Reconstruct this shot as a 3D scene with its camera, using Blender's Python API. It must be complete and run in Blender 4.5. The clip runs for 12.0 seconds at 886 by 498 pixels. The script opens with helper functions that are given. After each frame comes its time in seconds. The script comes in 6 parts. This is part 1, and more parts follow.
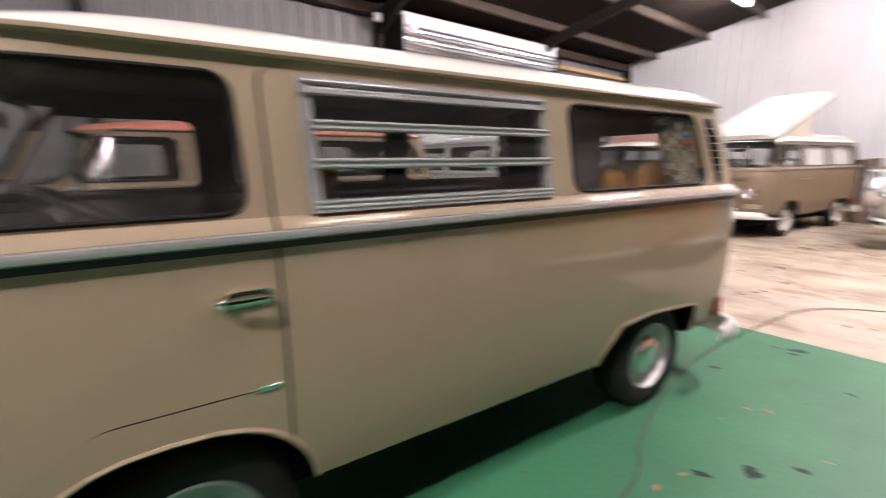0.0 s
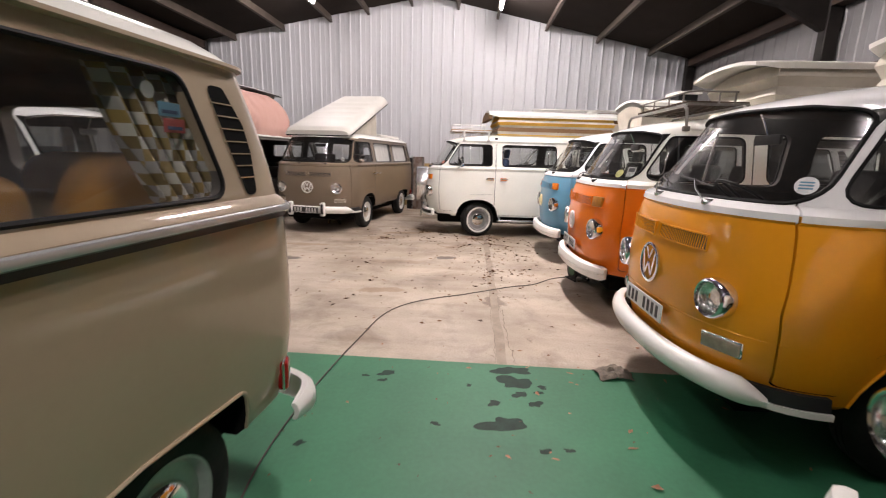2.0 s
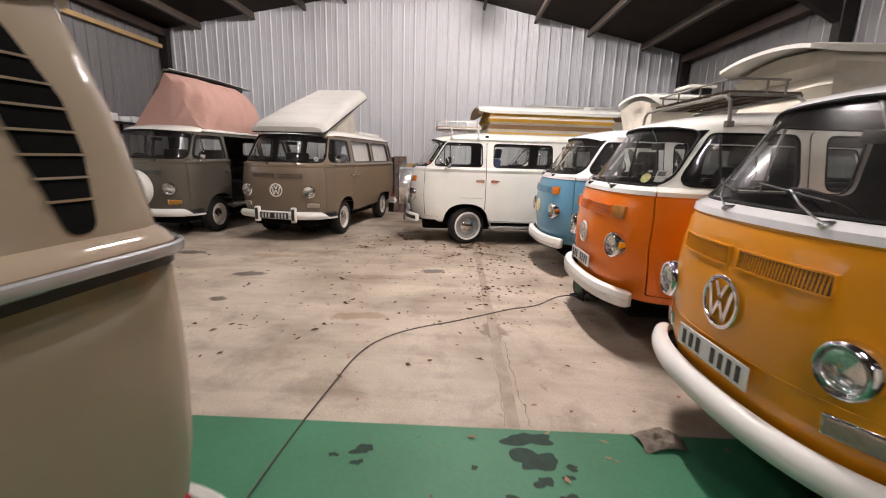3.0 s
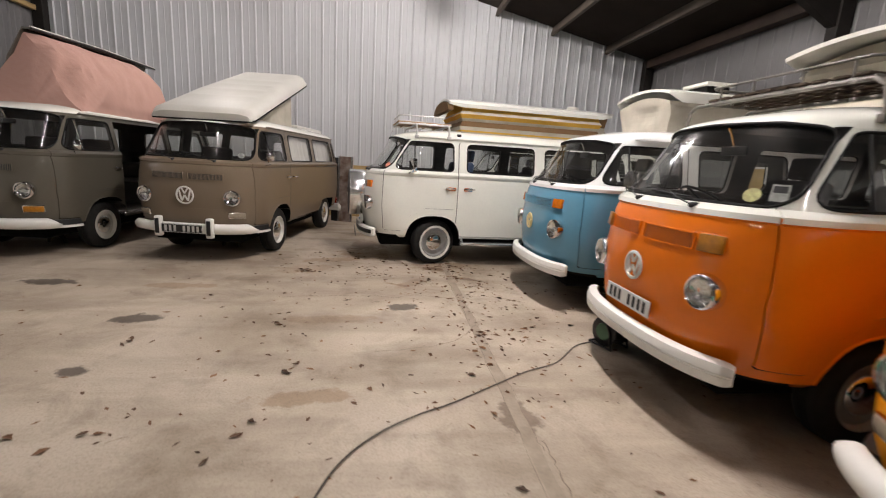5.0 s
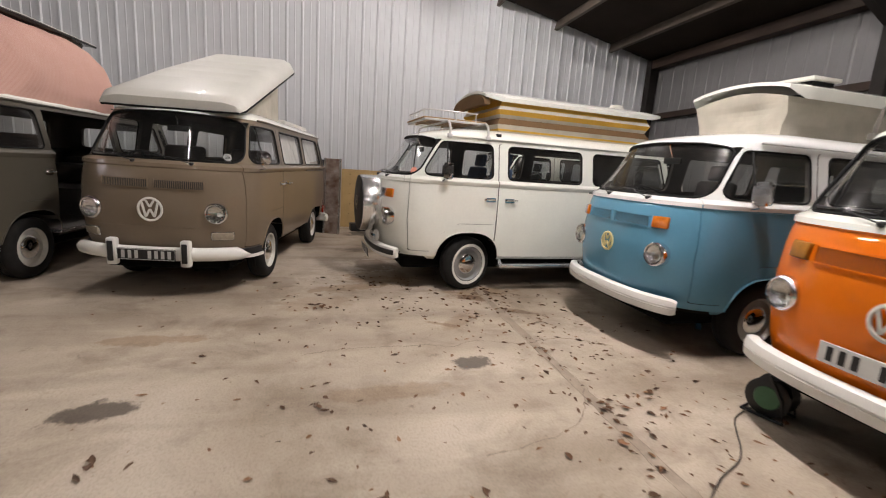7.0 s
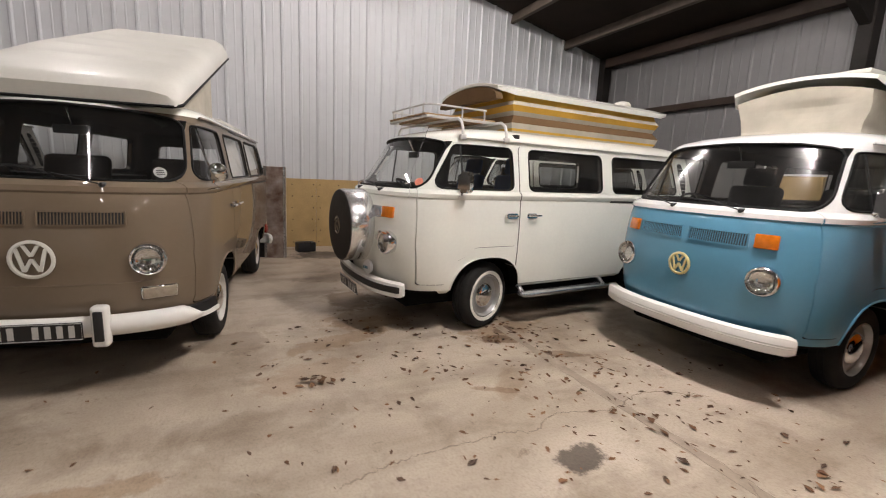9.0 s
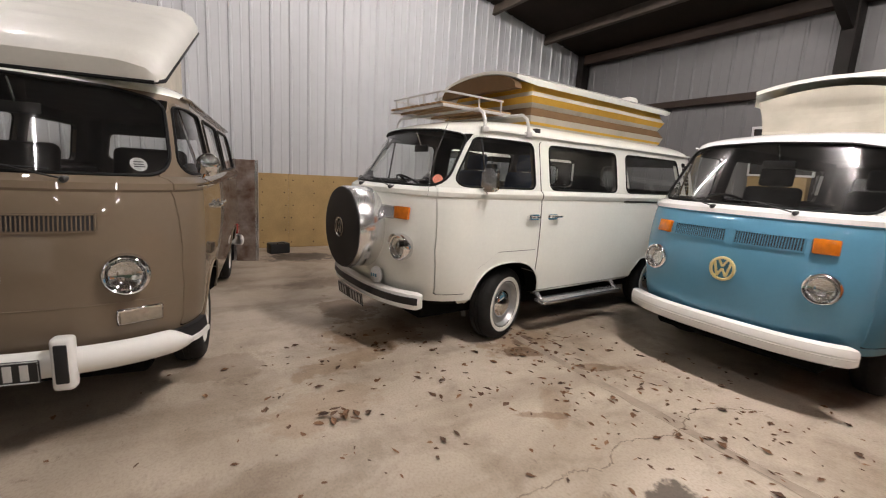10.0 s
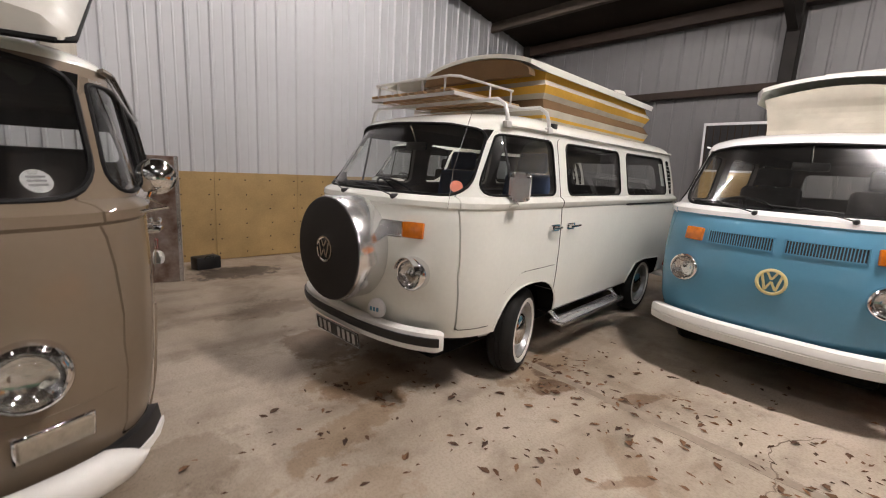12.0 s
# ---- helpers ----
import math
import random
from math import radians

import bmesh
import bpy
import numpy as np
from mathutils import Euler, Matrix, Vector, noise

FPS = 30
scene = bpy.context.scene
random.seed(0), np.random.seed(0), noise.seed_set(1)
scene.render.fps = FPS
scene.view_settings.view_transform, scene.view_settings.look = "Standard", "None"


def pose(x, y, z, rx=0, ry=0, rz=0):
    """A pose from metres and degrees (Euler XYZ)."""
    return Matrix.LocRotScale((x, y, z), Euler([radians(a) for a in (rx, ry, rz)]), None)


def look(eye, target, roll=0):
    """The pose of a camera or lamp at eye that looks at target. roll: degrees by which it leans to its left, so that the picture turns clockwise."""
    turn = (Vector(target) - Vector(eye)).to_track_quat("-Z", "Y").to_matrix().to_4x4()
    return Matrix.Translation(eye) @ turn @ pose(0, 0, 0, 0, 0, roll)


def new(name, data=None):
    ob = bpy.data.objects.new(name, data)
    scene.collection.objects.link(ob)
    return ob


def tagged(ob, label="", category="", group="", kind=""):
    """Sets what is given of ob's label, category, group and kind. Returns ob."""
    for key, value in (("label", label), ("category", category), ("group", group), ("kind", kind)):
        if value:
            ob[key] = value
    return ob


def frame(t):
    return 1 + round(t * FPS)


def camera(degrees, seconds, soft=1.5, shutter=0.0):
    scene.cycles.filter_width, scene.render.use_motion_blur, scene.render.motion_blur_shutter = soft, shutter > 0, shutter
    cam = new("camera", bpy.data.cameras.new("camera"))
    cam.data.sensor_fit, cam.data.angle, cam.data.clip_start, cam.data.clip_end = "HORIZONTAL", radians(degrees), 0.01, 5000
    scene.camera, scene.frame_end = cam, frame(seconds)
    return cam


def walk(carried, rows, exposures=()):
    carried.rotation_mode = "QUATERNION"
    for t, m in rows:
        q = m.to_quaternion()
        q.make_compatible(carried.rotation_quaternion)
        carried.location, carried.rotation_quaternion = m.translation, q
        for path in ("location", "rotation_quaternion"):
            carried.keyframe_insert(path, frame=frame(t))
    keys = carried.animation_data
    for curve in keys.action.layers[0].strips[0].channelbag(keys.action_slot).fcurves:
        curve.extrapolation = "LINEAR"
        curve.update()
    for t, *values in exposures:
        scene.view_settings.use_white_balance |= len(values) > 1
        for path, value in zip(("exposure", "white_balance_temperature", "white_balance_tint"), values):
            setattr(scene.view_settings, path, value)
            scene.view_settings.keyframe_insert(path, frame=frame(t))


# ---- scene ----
cam = camera(91.3, 12.0, soft=1.1, shutter=0.5)
PATH = [
    (0, (-0.676, 0.105, 1.487), (-2.216, 1.319, 1.094), -0.6),
    (0.5, (-0.737, 0.457, 1.47), (-1.666, 2.177, 1.046), -0.07),
    (1, (-0.801, 0.761, 1.503), (-1.253, 2.659, 1.065), 1.38),
    (1.5, (-0.776, 1.148, 1.526), (-1.096, 3.075, 1.093), 1.29),
    (2, (-0.889, 1.48, 1.509), (-1.016, 3.431, 1.09), 1.65),
    (2.5, (-1.003, 1.825, 1.517), (-1.049, 3.781, 1.101), 2.01),
    (3, (-1.007, 2.267, 1.516), (-1.052, 4.222, 1.096), 1.77),
    (3.2, (-1.039, 2.401, 1.524), (-1.066, 4.356, 1.103), 1.94),
    (4.8, (-1.329, 3.5, 1.446), (-1.079, 5.445, 1.055), 3.49),
    (5, (-1.424, 3.649, 1.462), (-1.175, 5.595, 1.074), 3.52),
    (5.5, (-1.598, 3.946, 1.45), (-1.346, 5.892, 1.061), 3.44),
    (6, (-1.829, 4.337, 1.475), (-1.569, 6.282, 1.091), 3.47),
    (6.5, (-2.115, 4.633, 1.481), (-1.728, 6.559, 1.107), 3.93),
    (7, (-2.257, 4.94, 1.434), (-1.799, 6.853, 1.069), 4.0),
    (7.2, (-2.286, 5.101, 1.44), (-1.835, 7.016, 1.079), 3.88),
    (8.8, (-2.792, 6.16, 1.472), (-2.0, 7.966, 1.134), 2.68),
    (9, (-2.859, 6.287, 1.463), (-2.042, 8.081, 1.127), 2.64),
    (9.5, (-3.093, 6.611, 1.46), (-2.142, 8.338, 1.124), 3.06),
    (10, (-3.156, 6.905, 1.439), (-2.154, 8.602, 1.096), 3.33),
    (10.5, (-3.219, 7.207, 1.447), (-2.152, 8.861, 1.094), 3.78),
    (11, (-3.374, 7.49, 1.468), (-2.141, 9.024, 1.113), 4.69),
    (11.5, (-3.349, 7.705, 1.458), (-2.083, 9.211, 1.102), 4.52),
    (12, (-3.328, 7.899, 1.497), (-2.023, 9.37, 1.134), 3.12),
]
walk(cam, [(t, look(eye, target, roll)) for t, eye, target, roll in PATH], [(0.0, 0.62, 6500, 20), (0.5, 0.26, 6500, 20), (1.0, 0.08, 6500, 18), (2.0, -0.03, 6500, 16), (3.2, -0.28, 6500, 13), (5.0, -0.48, 6500, 10), (7.2, -0.48, 6500, 10), (9.0, -0.42, 6500, 10), (12.0, -0.45, 6500, 11)])

# ---- world, lamps, exposure ----
scene.view_settings.exposure = 0.0
world = bpy.data.worlds.new("night_outside")
scene.world = world
world.use_nodes = True
world.node_tree.nodes["Background"].inputs[0].default_value = (0.02, 0.022, 0.028, 1)
world.node_tree.nodes["Background"].inputs[1].default_value = 0.3

WALL_W, WALL_E, WALL_N, WALL_S = -9.1, 5.05, 14.8, -7.0
RIDGE_X, RIDGE_Z, EAVE_E, EAVE_W = -2.3, 5.90, 4.32, 4.66
LAMP = 475.0
TUBES = [(-4.95, 12.0, 0.5), (-0.38, 12.6, 0.95), (-0.40, 7.4, 2.6), (-4.95, 7.6, 0.2), (-0.40, 2.2, 0.45), (-4.95, 2.8, 0.15), (-0.40, -3.0, 1.7)]


def roof_z(x):
    if x > RIDGE_X:
        return RIDGE_Z - (RIDGE_Z - EAVE_E) * (x - RIDGE_X) / (WALL_E - RIDGE_X)
    return RIDGE_Z - (RIDGE_Z - EAVE_W) * (RIDGE_X - x) / (RIDGE_X - WALL_W)


# ---- materials ----
def material(name, base=(0.5, 0.5, 0.5), rough=0.5, metal=0.0, coat=0.0, var=0.0, scale=6.0, bump=0.0, fine=60.0, dark=None, spec=0.5, rand=0.0):
    """A principled material with two scales of variation in colour and a fine bump."""
    m = bpy.data.materials.new(name)
    m.use_nodes = True
    n, l = m.node_tree.nodes, m.node_tree.links
    b = n["Principled BSDF"]
    b.inputs["Base Color"].default_value = (*base, 1)
    b.inputs["Roughness"].default_value = rough
    b.inputs["Metallic"].default_value = metal
    b.inputs["Coat Weight"].default_value = coat
    b.inputs["Coat Roughness"].default_value = 0.02
    b.inputs["Specular IOR Level"].default_value = spec
    co = n.new("ShaderNodeTexCoord")
    if var or rand:
        big = n.new("ShaderNodeTexNoise")
        big.inputs["Scale"].default_value = scale
        big.inputs["Detail"].default_value = 6
        small = n.new("ShaderNodeTexNoise")
        small.inputs["Scale"].default_value = fine
        small.inputs["Detail"].default_value = 3
        l.new(co.outputs["Object"], big.inputs["Vector"])
        l.new(co.outputs["Object"], small.inputs["Vector"])
        add = n.new("ShaderNodeMath")
        add.operation = "MULTIPLY_ADD"
        add.inputs[1].default_value = 0.35
        l.new(small.outputs["Fac"], add.inputs[0])
        l.new(big.outputs["Fac"], add.inputs[2])
        ramp = n.new("ShaderNodeValToRGB")
        ramp.color_ramp.elements[0].position, ramp.color_ramp.elements[1].position = 0.45, 0.95
        d = dark or tuple(c * (1 - var) for c in base)
        ramp.color_ramp.elements[0].color = (*d, 1)
        ramp.color_ramp.elements[1].color = (*base, 1)
        l.new(add.outputs[0], ramp.inputs[0])
        out = ramp.outputs[0]
        if rand:
            info = n.new("ShaderNodeObjectInfo")
            hsv = n.new("ShaderNodeHueSaturation")
            mr = n.new("ShaderNodeMapRange")
            mr.inputs["To Min"].default_value, mr.inputs["To Max"].default_value = 1 - rand, 1 + rand
            l.new(info.outputs["Random"], mr.inputs["Value"])
            l.new(mr.outputs[0], hsv.inputs["Value"])
            l.new(out, hsv.inputs["Color"])
            out = hsv.outputs[0]
        l.new(out, b.inputs["Base Color"])
    if bump:
        nz = n.new("ShaderNodeTexNoise")
        nz.inputs["Scale"].default_value = fine
        nz.inputs["Detail"].default_value = 5
        l.new(co.outputs["Object"], nz.inputs["Vector"])
        bp = n.new("ShaderNodeBump")
        bp.inputs["Strength"].default_value = bump
        bp.inputs["Distance"].default_value = 0.01
        l.new(nz.outputs["Fac"], bp.inputs["Height"])
        l.new(bp.outputs[0], b.inputs["Normal"])
    return m


def paint(name, c, rough=0.55, coat=0.9, var=0.10):
    """Old car paint: clear coat, faint orange peel, dust and slow changes of tone."""
    return material(name, c, rough, 0.0, coat, var, 1.7, 0.015, 35.0, spec=0.15)


def glass_material(name, tint, gloss=1.0, dust=0.02, blur=0.25):
    """Window glass with a thin uneven film of dust."""
    m = bpy.data.materials.new(name)
    m.use_nodes = True
    n, l = m.node_tree.nodes, m.node_tree.links
    n.remove(n["Principled BSDF"])
    tr, gl, mix, fr = n.new("ShaderNodeBsdfTransparent"), n.new("ShaderNodeBsdfGlossy"), n.new("ShaderNodeMixShader"), n.new("ShaderNodeLayerWeight")
    tr.inputs[0].default_value = (*tint, 1)
    gl.inputs["Roughness"].default_value = 0.02
    gl.inputs["Color"].default_value = (gloss, gloss, gloss, 1)
    fr.inputs["Blend"].default_value = 0.5
    steep, lift = n.new("ShaderNodeMath"), n.new("ShaderNodeMapRange")
    steep.operation, steep.inputs[1].default_value = "POWER", 5.0
    lift.inputs["To Min"].default_value = 0.06
    l.new(fr.outputs["Facing"], steep.inputs[0])
    l.new(steep.outputs[0], lift.inputs["Value"])
    df, film = n.new("ShaderNodeBsdfDiffuse"), n.new("ShaderNodeMixShader")
    df.inputs[0].default_value = (0.75, 0.74, 0.72, 1)
    co, nz, rg = n.new("ShaderNodeTexCoord"), n.new("ShaderNodeTexNoise"), n.new("ShaderNodeMapRange")
    nz.inputs["Scale"].default_value, nz.inputs["Detail"].default_value = 3.5, 5
    rg.inputs["From Min"].default_value, rg.inputs["From Max"].default_value = 0.3, 0.75
    rg.inputs["To Min"].default_value, rg.inputs["To Max"].default_value = dust * 0.5, dust * 1.5
    l.new(co.outputs["Object"], nz.inputs["Vector"])
    l.new(nz.outputs["Fac"], rg.inputs["Value"])
    l.new(rg.outputs[0], film.inputs[0])
    l.new(tr.outputs[0], film.inputs[1])
    l.new(df.outputs[0], film.inputs[2])
    l.new(lift.outputs[0], mix.inputs[0])
    l.new(film.outputs[0], mix.inputs[1])
    haze, smear = n.new("ShaderNodeBsdfGlossy"), n.new("ShaderNodeMixShader")
    haze.inputs["Roughness"].default_value = 0.15
    smear.inputs[0].default_value = blur
    l.new(gl.outputs[0], smear.inputs[1])
    l.new(haze.outputs[0], smear.inputs[2])
    l.new(smear.outputs[0], mix.inputs[2])
    l.new(mix.outputs[0], n["Material Output"].inputs["Surface"])
    return m


def lamp_material(name, c, strength):
    m = bpy.data.materials.new(name)
    m.use_nodes = True
    b = m.node_tree.nodes["Principled BSDF"]
    b.inputs["Emission Color"].default_value = (*c, 1)
    b.inputs["Emission Strength"].default_value = strength
    return m


BEIGE = paint("savanna_beige_paint", (0.375, 0.292, 0.197))
TAUPE = paint("taupe_paint", (0.182, 0.139, 0.096))
OLIVE = paint("grey_green_paint", (0.098, 0.088, 0.068))
CORAL = paint("coral_roof_paint", (0.55, 0.20, 0.15))
CREAM = paint("cream_white_paint", (0.84, 0.845, 0.775))
WHITE = paint("white_paint", (0.78, 0.78, 0.77))
BLUE = paint("light_blue_paint", (0.11, 0.30, 0.44))
ORANGE = paint("bright_orange_paint", (0.84, 0.190, 0.002))
YELLOW = paint("marigold_paint", (0.80, 0.315, 0.007))
BUMPER = paint("bumper_white_paint", (0.80, 0.79, 0.75), 0.35, 0.3, 0.06)
CHROME = material("chrome", (0.82, 0.82, 0.82), 0.08, 1.0, var=0.08, scale=9.0)
POLISHED = material("polished_stainless_band", (0.80, 0.80, 0.79), 0.20, 0.85, coat=0.3, var=0.12, scale=8.0, bump=0.03, fine=9.0)
TRIM = material("polished_aluminium_trim", (0.50, 0.50, 0.50), 0.26, 0.45, coat=0.5, var=0.12, scale=14.0)
ALU = material("brushed_aluminium", (0.72, 0.73, 0.75), 0.22, 0.9, var=0.15, scale=14.0)
RACKM = material("silver_painted_tube", (0.60, 0.59, 0.57), 0.35, 0.25, coat=0.3, var=0.12, scale=14.0)
STEEL = material("silver_wheel_paint", (0.42, 0.42, 0.41), 0.35, 0.6, var=0.2, scale=20.0)
RUBBER = material("tyre_rubber", (0.018, 0.017, 0.016), 0.8, spec=0.25, var=0.35, scale=18.0, bump=0.15, fine=90.0)
SEAL = material("window_rubber", (0.008, 0.008, 0.008), 0.7, var=0.2, scale=15.0, spec=0.2)
BLACK = material("black_plastic", (0.016, 0.016, 0.017), 0.45, var=0.3, scale=12.0)
BLACKCLOTH = material("black_vinyl_cover", (0.018, 0.016, 0.015), 0.6, var=0.25, scale=8.0, bump=0.1, fine=200.0)
UNDER = material("underbody_black", (0.008, 0.008, 0.0075), 0.95, var=0.4, scale=9.0, spec=0.05)
INSIDE = material("cabin_lining", (0.105, 0.095, 0.085), 0.8, var=0.3, scale=5.0)
SEAT = material("dark_brown_vinyl_seat", (0.030, 0.022, 0.017), 0.6, var=0.3, scale=7.0)
SEATY = material("mustard_velour_seat", (0.33, 0.16, 0.025), 0.85, var=0.3, scale=9.0, bump=0.2, fine=150.0)
SEATG = material("grey_cloth_seat", (0.075, 0.075, 0.078), 0.85, var=0.3, scale=9.0)
SEATB = material("blue_cloth_seat", (0.045, 0.075, 0.15), 0.85, var=0.3, scale=9.0)
AMBER = material("amber_lens", (0.75, 0.20, 0.01), 0.18, coat=0.6, var=0.35, scale=30.0, fine=160.0)
AMBERD = material("dirty_amber_lens", (0.48, 0.195, 0.012), 0.3, coat=0.4, var=0.35, scale=30.0)
PALERIM = material("pale_wheel_paint", (0.60, 0.58, 0.53), 0.4, var=0.15, scale=20.0)
CLEARLENS = material("clear_ribbed_lens", (0.34, 0.29, 0.22), 0.15, coat=0.7, var=0.3, scale=30.0, fine=200.0)
REDLENS = material("red_lens", (0.35, 0.012, 0.01), 0.18, coat=0.7, var=0.35, scale=30.0)
GLASS = glass_material("window_glass", (0.93, 0.945, 0.935), dust=0.008, blur=0.08)
DUSTY = glass_material("dusty_screen_glass", (0.90, 0.91, 0.90), dust=0.010, blur=0.4)
HAZY = glass_material("hazy_screen_glass", (0.92, 0.93, 0.92), dust=0.012, blur=0.5)
FLUTED = glass_material("fluted_headlamp_glass", (0.90, 0.91, 0.90), dust=0.03, blur=0.1)
n_, l_ = FLUTED.node_tree.nodes, FLUTED.node_tree.links
fl_tc, fl_wave, fl_bump = n_.new("ShaderNodeTexCoord"), n_.new("ShaderNodeTexWave"), n_.new("ShaderNodeBump")
fl_wave.bands_direction = "Y"
fl_wave.inputs["Scale"].default_value, fl_wave.inputs["Distortion"].default_value = 26.0, 1.5
l_.new(fl_tc.outputs["Object"], fl_wave.inputs["Vector"])
fl_bump.inputs["Strength"].default_value, fl_bump.inputs["Distance"].default_value = 0.35, 0.004
l_.new(fl_wave.outputs["Fac"], fl_bump.inputs["Height"])
for node in [q for q in n_ if q.bl_idname in ("ShaderNodeBsdfGlossy", "ShaderNodeFresnel", "ShaderNodeBsdfDiffuse")]:
    l_.new(fl_bump.outputs[0], node.inputs["Normal"])
PLATEW = material("plate_white", (0.72, 0.72, 0.68), 0.35, var=0.12, scale=9.0)
PLATEK = material("plate_black", (0.012, 0.012, 0.012), 0.4, var=0.2, scale=9.0)
PLATES = material("plate_silver_bars", (0.6, 0.6, 0.58), 0.4, 0.3, var=0.1, scale=30.0)
CANVASW = material("cream_canvas", (0.53, 0.49, 0.405), 0.9, var=0.28, scale=3.0, bump=0.8, fine=7.0)
LIDMAT = material("ivory_fibreglass", (0.62, 0.605, 0.55), 0.46, coat=0.12, var=0.14, scale=2.2, bump=0.02, fine=40.0)
WOODSLAT = material("varnished_slats", (0.42, 0.26, 0.12), 0.5, var=0.4, scale=6.0, bump=0.1, fine=80.0)
DECK = material("dull_dark_slats", (0.10, 0.075, 0.058), 0.95, var=0.4, scale=8.0, spec=0.08)
GREYTUBE = material("weathered_grey_tube", (0.20, 0.185, 0.165), 0.5, 0.3, var=0.3, scale=14.0)
STRIPEY = material("yellow_canvas", (0.66, 0.38, 0.05), 0.9, var=0.2, scale=4.0, bump=0.2, fine=30.0)
STRIPEB = material("brown_canvas", (0.15, 0.085, 0.035), 0.9, var=0.2, scale=4.0, bump=0.2, fine=30.0)
BADGEW = material("badge_white", (0.75, 0.74, 0.68), 0.35, var=0.1, scale=20.0)
BADGEY = material("badge_cream_yellow", (0.74, 0.66, 0.33), 0.35, var=0.1, scale=20.0)


# ---- mesh helpers ----
def finish(bm, name, mats, smooth=True, angle=38.0):
    bmesh.ops.recalc_face_normals(bm, faces=bm.faces)
    me = bpy.data.meshes.new(name)
    bm.to_mesh(me)
    bm.free()
    for m in mats if isinstance(mats, (list, tuple)) else [mats]:
        me.materials.append(m)
    if smooth:
        me.polygons.foreach_set("use_smooth", [True] * len(me.polygons))
        me.set_sharp_from_angle(angle=radians(angle))
    return me


def part(name, bm, mats, parent=None, label="", at=None, smooth=True, angle=38.0):
    ob = new(name, bm if isinstance(bm, bpy.types.Mesh) else finish(bm, name, mats, smooth, angle))
    if parent is not None:
        ob.parent = parent
    if at is not None:
        ob.matrix_basis = at
    if label:
        ob["label"] = label
    return ob


def thing(name, label, category, m=None, group="", kind=""):
    ob = new(name)
    ob.empty_display_size = 0.2
    if m is not None:
        ob.matrix_basis = m
    return tagged(ob, label, category, group, kind)


def box(bm, lo, hi, bevel=0.0, seg=2, m=None):
    lo, hi = Vector(lo), Vector(hi)
    g = bmesh.ops.create_cube(bm, size=1.0)
    vs = g["verts"]
    for v in vs:
        v.co = Vector((lo[i] + (v.co[i] + 0.5) * (hi[i] - lo[i]) for i in range(3)))
    if bevel:
        es = list({e for v in vs for e in v.link_edges})
        r = bmesh.ops.bevel(bm, geom=es, offset=bevel, segments=seg, profile=0.5, affect="EDGES")
        vs = list({v for f in r["faces"] for v in f.verts} | {v for v in vs if v.is_valid})
    if m is not None:
        bmesh.ops.transform(bm, matrix=m, verts=[v for v in vs if v.is_valid])
    return bm


def lathe(bm, prof, seg=32, axis="y", m=None, caps=True):
    """Turns (radius, offset) pairs round an axis."""
    rings, made = [], []
    for r, o in prof:
        ring = []
        for i in range(seg):
            a = 2 * math.pi * i / seg
            c, s = r * math.cos(a), r * math.sin(a)
            p = (c, o, s) if axis == "y" else ((o, c, s) if axis == "x" else (c, s, o))
            ring.append(bm.verts.new(p))
        rings.append(ring)
        made += ring
    for a, b in zip(rings, rings[1:]):
        for i in range(seg):
            bm.faces.new((a[i], a[(i + 1) % seg], b[(i + 1) % seg], b[i]))
    if caps and prof[0][0] > 1e-4:
        bm.faces.new(rings[0])
    if caps and prof[-1][0] > 1e-4:
        bm.faces.new(rings[-1])
    if m is not None:
        bmesh.ops.transform(bm, matrix=m, verts=made)
    bmesh.ops.remove_doubles(bm, verts=made, dist=1e-5)
    return bm


def tube(bm, pts, r, seg=8, closed=False, flat=1.0):
    """A round bar along points."""
    pts = [Vector(p) for p in pts]
    rings = []
    up = Vector((0, 0, 1))
    for i, p in enumerate(pts):
        a = pts[i - 1] if (i or closed) else p
        b = pts[(i + 1) % len(pts)] if (i + 1 < len(pts) or closed) else p
        d = (b - a).normalized()
        ref = up if abs(d.z) < 0.9 else Vector((1, 0, 0))
        s = d.cross(ref).normalized()
        u = s.cross(d).normalized()
        rings.append([bm.verts.new(p + (s * math.cos(t) * flat + u * math.sin(t)) * r) for t in (2 * math.pi * k / seg for k in range(seg))])
    n = len(rings)
    for i in range(n if closed else n - 1):
        a, b = rings[i], rings[(i + 1) % n]
        best = min(range(seg), key=lambda k: sum((a[q].co - b[(q + k) % seg].co).length for q in range(0, seg, 2)))
        for k in range(seg):
            bm.faces.new((a[k], a[(k + 1) % seg], b[(k + 1 + best) % seg], b[(k + best) % seg]))
    if not closed:
        bm.faces.new(rings[0])
        bm.faces.new(rings[-1][::-1])
    return bm


def ribbon(bm, sections, closed=False, caps=True):
    """Skins a list of equal point loops."""
    rs = [[bm.verts.new(p) for p in s] for s in sections]
    k = len(rs[0])
    for i in range(len(rs) if closed else len(rs) - 1):
        a, b = rs[i], rs[(i + 1) % len(rs)]
        for q in range(k):
            bm.faces.new((a[q], a[(q + 1) % k], b[(q + 1) % k], b[q]))
    if caps and not closed:
        bm.faces.new(rs[0])
        bm.faces.new(rs[-1][::-1])
    return bm


